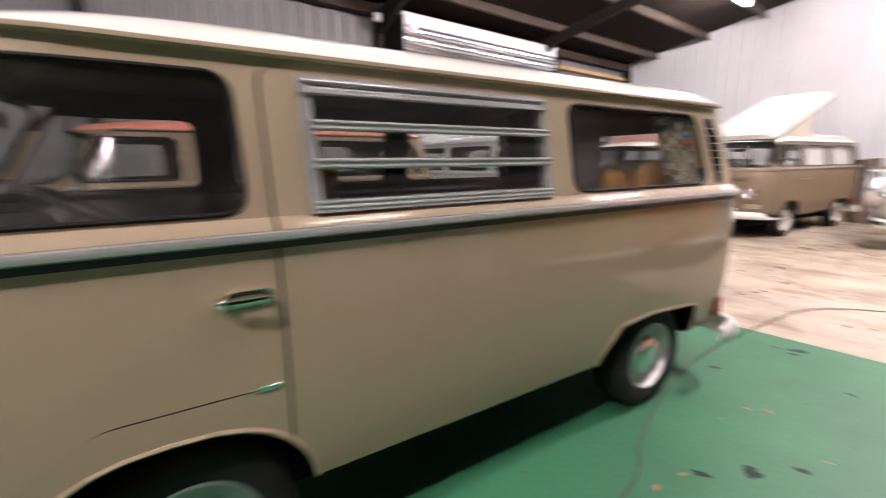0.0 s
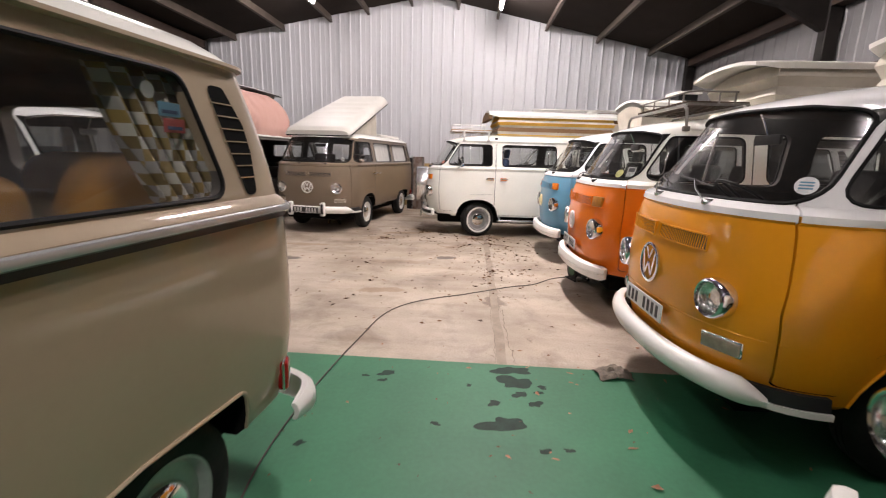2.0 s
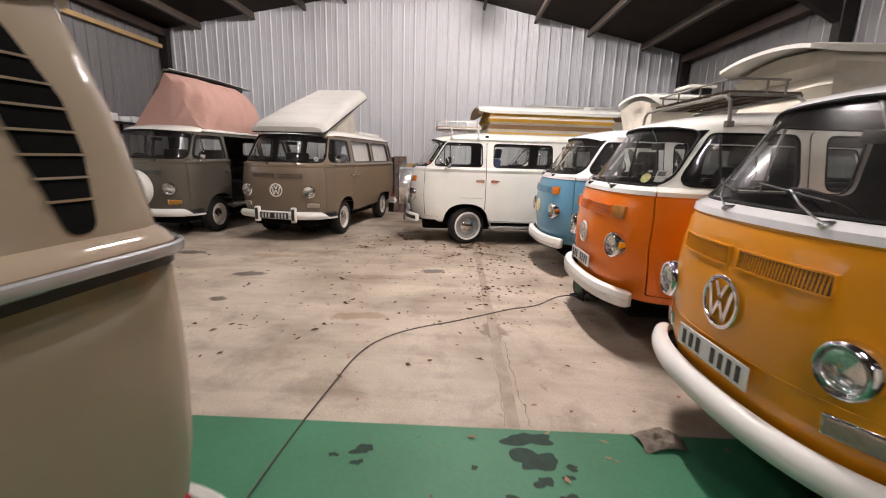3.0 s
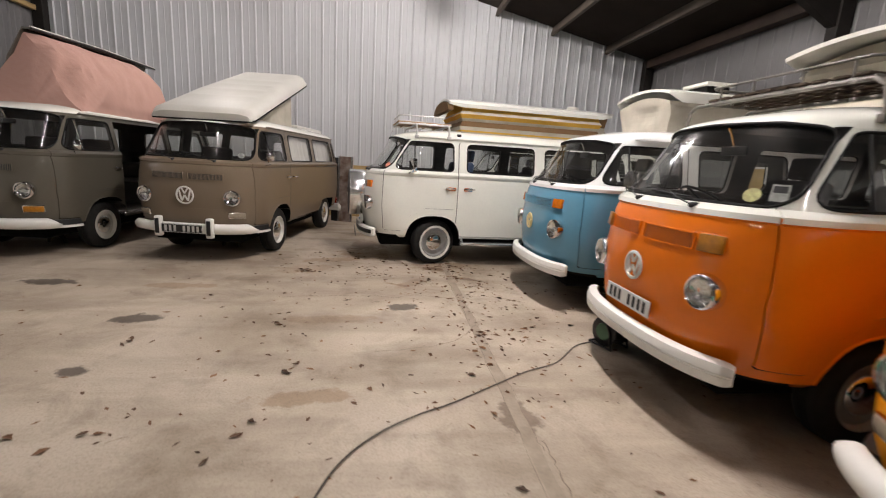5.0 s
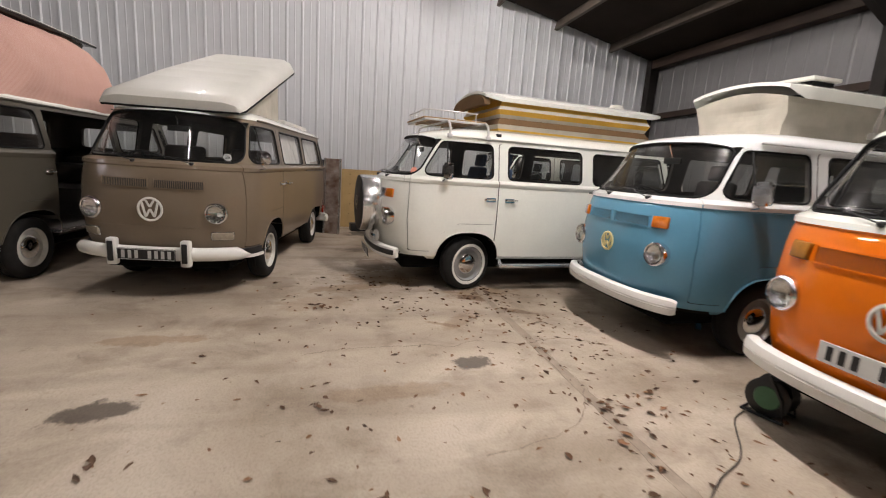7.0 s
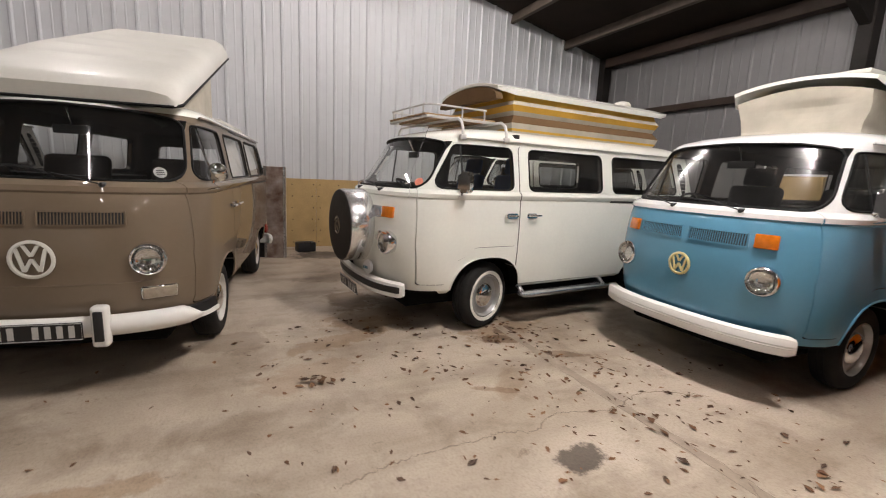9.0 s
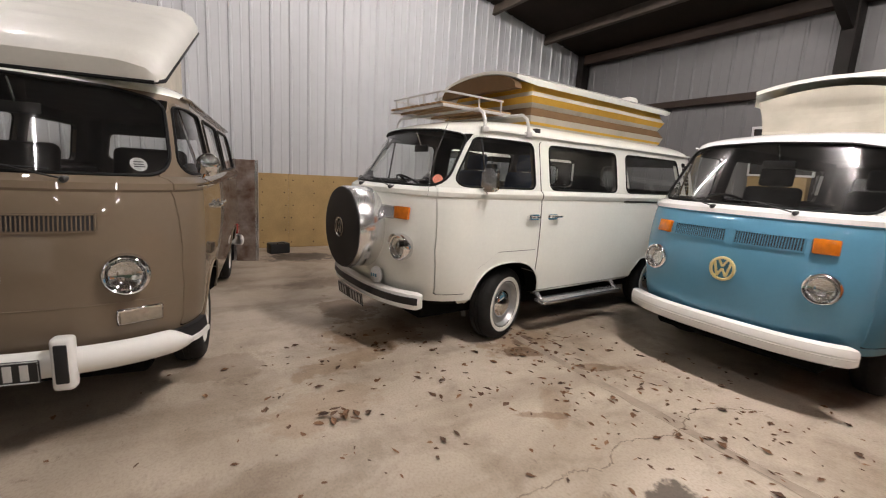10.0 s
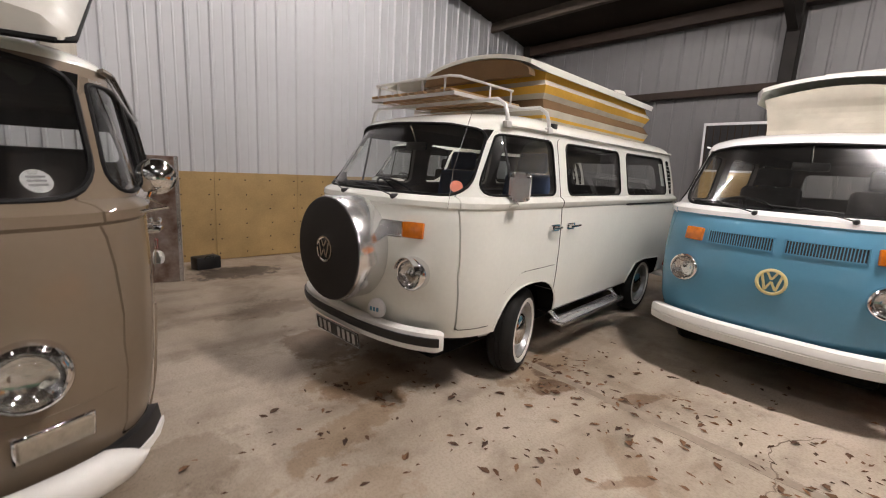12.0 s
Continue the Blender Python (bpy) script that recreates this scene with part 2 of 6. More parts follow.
def rounded(poly, r, seg=5):
    """A polygon with its corners rounded; r may be one radius or one a corner."""
    out = []
    n = len(poly)
    for i in range(n):
        p, a, b = Vector(poly[i]), Vector(poly[i - 1]), Vector(poly[(i + 1) % n])
        rad = r[i] if isinstance(r, (list, tuple)) else r
        u, v = (a - p).normalized(), (b - p).normalized()
        half = u.angle(v) / 2
        t = min(rad / math.tan(half), (a - p).length * 0.48, (b - p).length * 0.48)
        s, e = p + u * t, p + v * t
        for k in range(seg + 1):
            w = k / seg
            out.append(tuple((1 - w) ** 2 * s + 2 * w * (1 - w) * p + w * w * e))
    return out


def prism(bm, outline, axis, lo, hi):
    """A solid from a 2D outline: axis y takes (x, z), axis x takes (y, z), axis z takes (x, y)."""
    def at(p, o):
        return {"y": (p[0], o, p[1]), "x": (o, p[0], p[1]), "z": (p[0], p[1], o)}[axis]
    a = [bm.verts.new(at(p, lo)) for p in outline]
    b = [bm.verts.new(at(p, hi)) for p in outline]
    n = len(a)
    bm.faces.new(a[::-1])
    bm.faces.new(b)
    for i in range(n):
        bm.faces.new((a[i], a[(i + 1) % n], b[(i + 1) % n], b[i]))
    return bm


def boolean(me, cutter, how):
    """The mesh me with the mesh cutter taken away, or the part that both share; tried again with the cutter shifted a hair where it fails."""
    for k in range(14):
        out = boolean_once(me, cutter, how, Vector((0.0013 * k, 0.0007 * k * (-1) ** k, 0.0011 * (k % 5) - 0.0006 * k)))
        if len(out.polygons) > 40:
            return out
    return out


def boolean_once(me, cutter, how, shift):
    a, b = new("cut_a", me), new("cut_b", cutter)
    b.location = shift
    mod = a.modifiers.new("cut", "BOOLEAN")
    mod.operation, mod.object, mod.solver = how, b, "EXACT"
    dg = bpy.context.evaluated_depsgraph_get()
    dg.update()
    out = bpy.data.meshes.new_from_object(a.evaluated_get(dg))
    bpy.data.objects.remove(a)
    bpy.data.objects.remove(b)
    return out


def as_mesh(bm):
    bmesh.ops.recalc_face_normals(bm, faces=bm.faces)
    me = bpy.data.meshes.new("tmp")
    bm.to_mesh(me)
    bm.free()
    return me


# ---- the camper's body: x forward, y to its left, origin on the ground under the front axle ----
AXF, AXR = 0.08, -2.32  # the axles
LEVELS = [  # z, front x, rear x, half width
    (0.39, 0.99, -3.08, 0.775), (0.43, 1.04, -3.12, 0.82), (0.55, 1.075, -3.155, 0.845), (0.75, 1.095, -3.18, 0.860),
    (0.95, 1.095, -3.18, 0.865), (1.12, 1.075, -3.175, 0.862), (1.22, 1.055, -3.17, 0.858), (1.255, 1.040, -3.165, 0.856), (1.268, 1.046, -3.172, 0.866), (1.30, 1.036, -3.170, 0.872), (1.32, 1.010, -3.155, 0.860),
    (1.335, 0.978, -3.152, 0.836), (1.45, 0.907, -3.14, 0.815), (1.60, 0.814, -3.108, 0.788), (1.73, 0.733, -3.07, 0.762), (1.80, 0.692, -3.05, 0.750), (1.818, 0.676, -3.035, 0.744),
    (1.84, 0.635, -2.995, 0.728), (1.872, 0.52, -2.93, 0.685), (1.905, 0.35, -2.83, 0.60), (1.934, 0.10, -2.66, 0.46), (1.953, -0.23, -2.4, 0.29), (1.960, -0.7, -2.0, 0.12)]
LZ = [v[0] for v in LEVELS]
NF, NR = 2.45, 3.2


def dims(z, off=0.0):
    xf, xr, hw = (float(np.interp(z, LZ, [v[k] for v in LEVELS])) for k in (1, 2, 3))
    xf, xr, hw = xf - off, xr + off, hw - off
    af, ar = min(0.56, (xf - xr) * 0.4), min(0.26, (xf - xr) * 0.3)
    return xf, xr, hw, af, ar


def front_x(y, z, off=0.0):
    xf, xr, hw, af, ar = dims(z, off)
    return xf - af + af * max(0.0, 1 - min(1, abs(y) / hw) ** NF) ** (1 / NF)


def side_y(x, z, off=0.0):
    xf, xr, hw, af, ar = dims(z, off)
    if x > xf - af:
        return hw * max(0.0, 1 - min(1, (x - xf + af) / af) ** NF) ** (1 / NF)
    if x < xr + ar:
        return hw * max(0.0, 1 - min(1, (xr + ar - x) / ar) ** NR) ** (1 / NR)
    return hw


def ring(z, off=0.0):
    xf, xr, hw, af, ar = dims(z, off)
    out = []
    for i in range(33):
        t = math.pi * (i / 32 - 0.5)
        c, s = math.cos(t), math.sin(t)
        out.append((xf - af + af * max(c, 0) ** (2 / NF), math.copysign(hw * abs(s) ** (2 / NF), s), z))
    for i in range(1, 12):
        out.append((xf - af + (xr + ar - xf + af) * i / 12, hw, z))
    for i in range(25):
        t = math.pi * (0.5 + i / 24)
        c, s = math.cos(t), math.sin(t)
        out.append((xr + ar - ar * abs(c) ** (2 / NR), math.copysign(hw * abs(s) ** (2 / NR), s), z))
    for i in range(1, 12):
        out.append((xr + ar + (xf - af - xr - ar) * i / 12, -hw, z))
    return out


DOOR_WIN = [(0.70, 1.35), (0.455, 1.738), (-0.145, 1.738), (-0.155, 1.35)]
MID_WIN = [(-0.345, 1.35), (-0.345, 1.738), (-1.36, 1.738), (-1.36, 1.35)]
REAR_WIN = [(-1.53, 1.35), (-1.53, 1.738), (-2.58, 1.738), (-2.68, 1.35)]
SCREEN = [(-0.785, 1.335), (-0.715, 1.80), (0.715, 1.80), (0.785, 1.335)]
SCREEN_EDGE = [(-0.735, 1.338), (-0.662, 1.755), (-0.45, 1.790), (0.0, 1.804), (0.45, 1.790), (0.662, 1.755), (0.735, 1.338)]
SCREEN_ROUND = [0.11, 0.10, 0.25, 0.5, 0.25, 0.10, 0.11]
BACKLIGHT = [(-0.60, 1.38), (-0.54, 1.68), (0.54, 1.68), (0.60, 1.38)]
DOOR = [(0.805, 0.49), (0.835, 0.85), (0.818, 1.30), (0.52, 1.768), (-0.205, 1.768), (-0.205, 0.82), (0.25, 0.82), (0.46, 0.69), (0.555, 0.49)]
SLIDER = [(-0.225, 0.42), (-0.225, 1.768), (-1.44, 1.768), (-1.44, 0.42)]
ARCH_F = [(AXF - 0.385, 0.20)] + [(AXF + 0.02 - 0.405 * math.copysign(abs(math.cos(q)) ** 0.8, math.cos(q)), 0.33 + 0.395 * math.sin(q) ** 0.8) for q in (math.pi * k / 16 for k in range(1, 16))] + [(AXF + 0.425, 0.20)]
ARCH_R = [(-2.70, 0.20), (-2.69, 0.50), (-2.66, 0.615), (-2.2, 0.645), (-1.92, 0.625), (-1.795, 0.49), (-1.755, 0.20)]


def inset(poly, d):
    c = sum((Vector(p) for p in poly), Vector((0, 0))) / len(poly)
    return [tuple(Vector(p) + Vector((math.copysign(d, c.x - p[0]), math.copysign(d, c.y - p[1])))) for p in poly]


def build_shell(open_slider):
    bm = bmesh.new()
    zs = sorted(set(LZ + [0.65, 0.85, 1.04, 1.17, 1.39, 1.53, 1.67]))
    ribbon(bm, [ring(z) for z in zs])
    shell = as_mesh(bm)
    bm = bmesh.new()
    ribbon(bm, [ring(z, 0.045) for z in (0.82, 1.0, 1.2, 1.31, 1.335, 1.5, 1.73, 1.81, 1.845)])
    shell = boolean(shell, as_mesh(bm), "DIFFERENCE")
    bm = bmesh.new()
    prism(bm, rounded(SCREEN_EDGE, SCREEN_ROUND, 6), "x", 0.30, 1.4)
    prism(bm, rounded(BACKLIGHT, 0.07), "x", -3.6, -2.85)
    shell = boolean(shell, as_mesh(bm), "DIFFERENCE")
    bm = bmesh.new()
    for side in (-1, 1):
        for w in (DOOR_WIN, MID_WIN, REAR_WIN):
            if not (open_slider and side > 0 and w is MID_WIN):
                prism(bm, rounded(w, 0.07), "y", side * 0.60, side * 1.1)
        prism(bm, rounded(ARCH_F, 0.03, 2), "y", side * 0.50, side * 1.1)
        prism(bm, rounded(ARCH_R, [0.01, 0.03, 0.06, 0.10, 0.08, 0.08, 0.02], 4), "y", side * 0.50, side * 1.1)
    box(bm, (-3.6, -1.2, 0.1), (-2.83, 1.2, 0.41))
    shell = boolean(shell, as_mesh(bm), "DIFFERENCE")
    if open_slider:
        bm = box(bmesh.new(), (-1.43, -0.403, 0.471), (-0.241, 1.1, 1.755))
        shell = boolean(shell, as_mesh(bm), "DIFFERENCE")
    bm = bmesh.new()
    prism(bm, rounded(DOOR, [0.03, 0.05, 0.02, 0.06, 0.06, 0.03, 0.12, 0.05, 0.03], 4), "y", 0.60, 1.1)
    prism(bm, rounded(DOOR, [0.03, 0.05, 0.02, 0.06, 0.06, 0.03, 0.12, 0.05, 0.03], 4), "y", -0.60, -1.1)
    if not open_slider:
        prism(bm, rounded(SLIDER, 0.05, 4), "y", 0.60, 1.1)
    holes = as_mesh(bm)
    body = boolean(shell, holes, "DIFFERENCE")
    doors = []
    g = 0.002
    din = [(DOOR[0][0] - g * 0.12, DOOR[0][1] + g), (DOOR[1][0] - g * 0.12, DOOR[1][1]), (DOOR[2][0] - g * 0.12, DOOR[2][1]), (DOOR[3][0] - g / 2, DOOR[3][1] - g), (DOOR[4][0] + g, DOOR[4][1] - g),
           (DOOR[5][0] + g, DOOR[5][1] + g), (DOOR[6][0], DOOR[6][1] + g), (DOOR[7][0] + g, DOOR[7][1] + g), (DOOR[8][0] + g, DOOR[8][1] + g)]
    for side in (1, -1):
        bm = bmesh.new()
        prism(bm, rounded(din, [0.03, 0.05, 0.02, 0.06, 0.06, 0.03, 0.12, 0.05, 0.03], 4), "y", side * 0.68, side * 1.1)
        doors.append(boolean(shell, as_mesh(bm), "INTERSECT"))
    if not open_slider:
        bm = bmesh.new()
        prism(bm, rounded(inset(SLIDER, g), 0.05, 4), "y", 0.68, 1.1)
        doors.append(boolean(shell, as_mesh(bm), "INTERSECT"))
    for me in (body, *doors):
        me.materials.clear()
        ids = []
        for p in me.polygons:
            c = p.center
            lim = 0.045 if c.x > 0.72 and c.z < 1.31 else 0.016
            deep = abs(c.y) < side_y(c.x, c.z) - lim and c.x < front_x(c.y, c.z) - 0.024 and c.z < 1.89
            if c.z > 1.83:
                deep = p.normal.z < 0
            if deep:
                ids.append(2 if c.z > 0.80 or (open_slider and c.y > 0 and c.z > 0.45 and -1.45 < c.x < -0.2) else 3)
            elif c.z < 0.40 or (p.normal.z < -0.8 and c.z < 0.8):
                ids.append(3)
            else:
                ids.append(0 if c.z < 1.262 else (1 if c.z < 1.80 else 4))
        for _ in range(5):
            me.materials.append(INSIDE)
        me.polygons.foreach_set("material_index", ids)
        me.polygons.foreach_set("use_smooth", [True] * len(ids))
        me.set_sharp_from_angle(angle=radians(32))
    return body, doors


SHELLS = {False: build_shell(False), True: build_shell(True)}


def coloured(name, me, mats, parent, label=""):
    ob = new(name, me)
    ob.parent = parent
    for slot, m in zip(ob.material_slots, mats):
        slot.link = "OBJECT"
        slot.material = m
    if label:
        ob["label"] = label
    return ob


def glass_dims(z):
    """Half width and front of the glazed band, which is straight from belt to gutter."""
    w = (z - 1.335) / 0.395
    return 0.836 - 0.074 * w, 0.978 - 0.245 * w


def glass_front(y, z):
    hw, xf = glass_dims(z)
    return xf - 0.56 + 0.56 * max(0.0, 1 - min(1, abs(y) / hw) ** NF) ** (1 / NF)


def side_pane(name, poly, side, parent, grow=0.02):
    """A pane that follows the body's side, set in the middle of the wall."""
    bm = bmesh.new()
    xs, zs = [p[0] for p in poly], [p[1] for p in poly]
    rows = []
    for i in range(11):
        row = []
        for k in range(5):
            w = k / 4
            z = min(zs) - grow + (max(zs) - min(zs) + 2 * grow) * w
            xa = poly[0][0] + (poly[1][0] - poly[0][0]) * w
            xb = poly[3][0] + (poly[2][0] - poly[3][0]) * w
            lo, hi = min(xa, xb) - grow, max(xa, xb) + grow
            x = lo + (hi - lo) * i / 10
            zc = min(1.70, max(1.37, z))
            row.append(bm.verts.new((x, side * (side_y(x, zc) - 0.187 * (z - zc) - 0.009), z)))
        rows.append(row)
    for a, b in zip(rows, rows[1:]):
        for k in range(4):
            bm.faces.new((a[k], a[k + 1], b[k + 1], b[k]))
    ob = part(name, bm, GLASS, parent)
    ob.visible_shadow = False
    return ob


def end_pane(name, poly, front, parent, glass=GLASS, grow=0.02):
    bm = bmesh.new()
    z0, z1 = poly[0][1] - grow, poly[1][1] + grow
    rows = []
    for k in range(7):
        w = k / 6
        z = z0 + (z1 - z0) * w
        h = poly[3][0] + (poly[2][0] - poly[3][0]) * w + grow * 0.4
        row = []
        for i in range(25):
            y = -h + 2 * h * i / 24
            x = glass_front(y, z) - 0.012 if front else dims(z)[1] + 0.02 + 0.03 * (y / h) ** 2
            row.append(bm.verts.new((x, y, z)))
        rows.append(row)
    for a, b in zip(rows, rows[1:]):
        for i in range(24):
            bm.faces.new((a[i], a[i + 1], b[i + 1], b[i]))
    ob = part(name, bm, glass, parent)
    ob.visible_shadow = False
    return ob


def densify(pts, step=0.06):
    out = []
    for a, b in zip(pts, pts[1:] + pts[:1]):
        n = max(1, int((Vector(b) - Vector(a)).length / step))
        out += [tuple(Vector(a).lerp(Vector(b), i / n)) for i in range(n)]
    return out


def side_line(poly, side, r, out=0.0, rad=0.07):
    return [(x, side * (side_y(x, z) + out), z) for x, z in densify(rounded(poly, rad))]


def front_frame(y, z, out=0.0):
    """A pose on the nose: local x points out of the skin, z up along it."""
    e = 0.01
    p = Vector((front_x(y, z), y, z))
    ty = (Vector((front_x(y + e, z), y + e, z)) - Vector((front_x(y - e, z), y - e, z))).normalized()
    tz = (Vector((front_x(y, z + e), y, z + e)) - Vector((front_x(y, z - e), y, z - e))).normalized()
    nx = ty.cross(tz).normalized()
    tz = nx.cross(ty)
    m = Matrix((nx, ty, tz)).transposed().to_4x4()
    m.translation = p + nx * out
    return m


def wheel(parent, x, side, style):
    """Tyre, steel rim and hub cap, on the axle at x."""
    m = pose(x, side * 0.70, 0.325, 0, 0, (0 if side > 0 else 180) + (style.get("steer", 0) if x > -1 else 0))
    bm = bmesh.new()
    prof = [(0.205, -0.09), (0.24, -0.095), (0.29, -0.092), (0.315, -0.075), (0.325, -0.05), (0.3255, -0.022), (0.318, -0.02), (0.318, -0.014), (0.3255, -0.012), (0.3255, 0.012), (0.318, 0.014), (0.318, 0.02), (0.3255, 0.022),
            (0.325, 0.05), (0.315, 0.075), (0.29, 0.092), (0.262, 0.097), (0.235, 0.096), (0.205, 0.085), (0.19, 0.06), (0.19, -0.08)]
    lathe(bm, prof, 44)
    tyre = part("tyre", bm, RUBBER, parent, "black rubber tyre", m)
    if style.get("whitewall"):
        bm = bmesh.new()
        lathe(bm, [(0.212, 0.089), (0.216, 0.0955), (0.245, 0.0985), (0.248, 0.096)], 44)
        for f in [f for f in bm.faces if len(f.verts) > 4]:
            bm.faces.remove(f)
        part("whitewall", bm, BADGEW, tyre, "white sidewall band")
    bm = bmesh.new()
    lathe(bm, [(0.205, 0.05), (0.207, 0.088), (0.198, 0.09), (0.188, 0.075), (0.182, 0.045), (0.165, 0.03), (0.14, 0.038), (0.125, 0.045), (0.0, 0.045)], 40)
    rim = part("rim", bm, style.get("rim", STEEL), parent, "", m)
    bm = bmesh.new()
    lathe(bm, [(0.128, 0.044), (0.128, 0.056), (0.122, 0.066), (0.10, 0.082), (0.06, 0.094), (0.03, 0.098), (0.0, 0.099)], 36)
    part("hub_cap", bm, style.get("cap", CHROME), rim, "domed chrome hub cap")
    bm = bmesh.new()
    for k in range(12):
        a = 2 * math.pi * k / 12
        box(bm, (-0.018, 0.030, 0.148), (0.018, 0.040, 0.166), 0.004, 1, Matrix.Rotation(a, 4, "Y"))
    tagged(part("rim_slots", bm, BLACK, rim), kind="stuff")


def headlamp(parent, y, z, style):
    m = front_frame(y, z)
    m = Matrix.Translation(m.translation) @ Matrix.Rotation(math.copysign(radians(9), y), 4, "Z")
    hl = part("headlamp", lathe(bmesh.new(), [(0.104, -0.03), (0.107, 0.012), (0.105, 0.034), (0.098, 0.050), (0.090, 0.055), (0.084, 0.050), (0.082, 0.036), (0.074, 0.024), (0.058, 0.014), (0.036, 0.008), (0.0, 0.006)], 40, "x"), CHROME, parent, "round headlamp in a chrome rim", m)
    bm = bmesh.new()
    lathe(bm, [(0.084, 0.036), (0.07, 0.050), (0.05, 0.060), (0.025, 0.066), (0.0, 0.067)], 36, "x", None, False)
    lens = part("lens", bm, FLUTED, hl, "clear fluted glass lens")
    lens.visible_shadow = False
    if style.get("dish", True):
        bm = bmesh.new()
        lathe(bm, [(0.150, -0.022), (0.138, -0.006), (0.122, 0.006), (0.104, 0.004), (0.100, -0.02)], 40, "x")
        for f in [f for f in bm.faces if len(f.verts) > 4]:
            bm.faces.remove(f)
        coloured("headlamp_surround", finish(bm, "headlamp_surround", style["lower"]), [style["lower"]], parent)


def badge(parent, z, mat, r=0.135):
    m = front_frame(0, z, 0.004)
    bm = bmesh.new()
    lathe(bm, [(r, 0.0), (r, 0.010), (r - 0.006, 0.014), (r - 0.016, 0.014), (r - 0.020, 0.008), (r - 0.020, 0.0)], 40, "x")
    for f in [f for f in bm.faces if len(f.verts) > 4]:
        bm.faces.remove(f)
    k = r / 0.135
    for pts in ([(-0.085, 0.075), (-0.045, -0.085), (0.0, 0.005), (0.045, -0.085), (0.085, 0.075)], [(-0.042, 0.098), (0.0, 0.022), (0.042, 0.098)]):
        ribbon(bm, [[(0.002, a * k - 0.011 * k, b * k), (0.012, a * k - 0.011 * k, b * k), (0.012, a * k + 0.011 * k, b * k), (0.002, a * k + 0.011 * k, b * k)] for a, b in pts])
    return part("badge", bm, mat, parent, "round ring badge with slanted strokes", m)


def grille(parent, y0, y1, z0, z1, style, rows=1):
    """The fresh-air grille: a raised rim with upright slats."""
    bm = bmesh.new()
    n = 8
    for za, zb in ((z0, z0 + 0.008), (z1 - 0.008, z1)):
        ribbon(bm, [[(front_x(y, z) + o, y, z) for z, o in ((za, -0.004), (za, 0.009), (zb, 0.009), (zb, -0.004))] for y in (y0 + (y1 - y0) * i / n for i in range(n + 1))])
    for y in (y0, y1):
        box(bm, (front_x(y, z0) - 0.012, y - 0.005, z0), (front_x(y, z0) + 0.004, y + 0.005, z1), 0.002, 1)
    rim = part("grille", bm, style.get("grille_mat", style["lower"]), parent, "slatted fresh-air grille")
    bm = bmesh.new()
    ribbon(bm, [[(front_x(y, z) + 0.0035, y, z), (front_x(y, z1 - 0.01) + 0.0035, y, z1 - 0.01), (front_x(y, z1 - 0.01) - 0.004, y, z1 - 0.01), (front_x(y, z) - 0.004, y, z)] for y, z in ((y0 + 0.008 + (y1 - y0 - 0.016) * i / n, z0 + 0.01) for i in range(n + 1))])
    part("grille_back", bm, style.get("grille_back", BLACK), rim)
    bm = bmesh.new()
    k = int((y1 - y0) / 0.0165)
    for i in range(k):
        y = y0 + 0.012 + (y1 - y0 - 0.024) * (i + 0.5) / k
        xa, xb = front_x(y, z0 + 0.01), front_x(y, z1 - 0.01)
        ribbon(bm, [[(x + o, y + q, z) for o, q in ((-0.002, -0.0036), (0.0060, -0.0028), (0.0060, 0.0028), (-0.002, 0.0036))] for x, z in ((xa, z0 + 0.01), (xb, z1 - 0.01))])
    part("grille_slats", bm, style.get("grille_mat", style["lower"]), rim)


def plate(parent, m, w, h, white, seed):
    """A number plate whose writing is plain bars."""
    bm = box(bmesh.new(), (-0.004, -w / 2, -h / 2), (0.004, w / 2, h / 2), 0.003, 1)
    p = part("number_plate", bm, PLATEW if white else PLATEK, parent, "number plate with plain bars", m)
    n = 8
    cw = w * 0.9 / n
    for i in range(n):
        if i == 3:
            continue
        y = -w * 0.45 + cw * (i + 0.5)
        part("bar", box(bmesh.new(), (0.0045, y - cw * 0.27, -h * 0.34), (0.0065, y + cw * 0.27, h * 0.34), 0.001, 1), BLACK if white else PLATES, p)
    if not white:
        part("plate_border", tube(bmesh.new(), [(0.004, a * (w / 2 - 0.006), b * (h / 2 - 0.006)) for a, b in ((-1, -1), (-1, 1), (1, 1), (1, -1))], 0.0025, 4, True), PLATES, p)
    return p


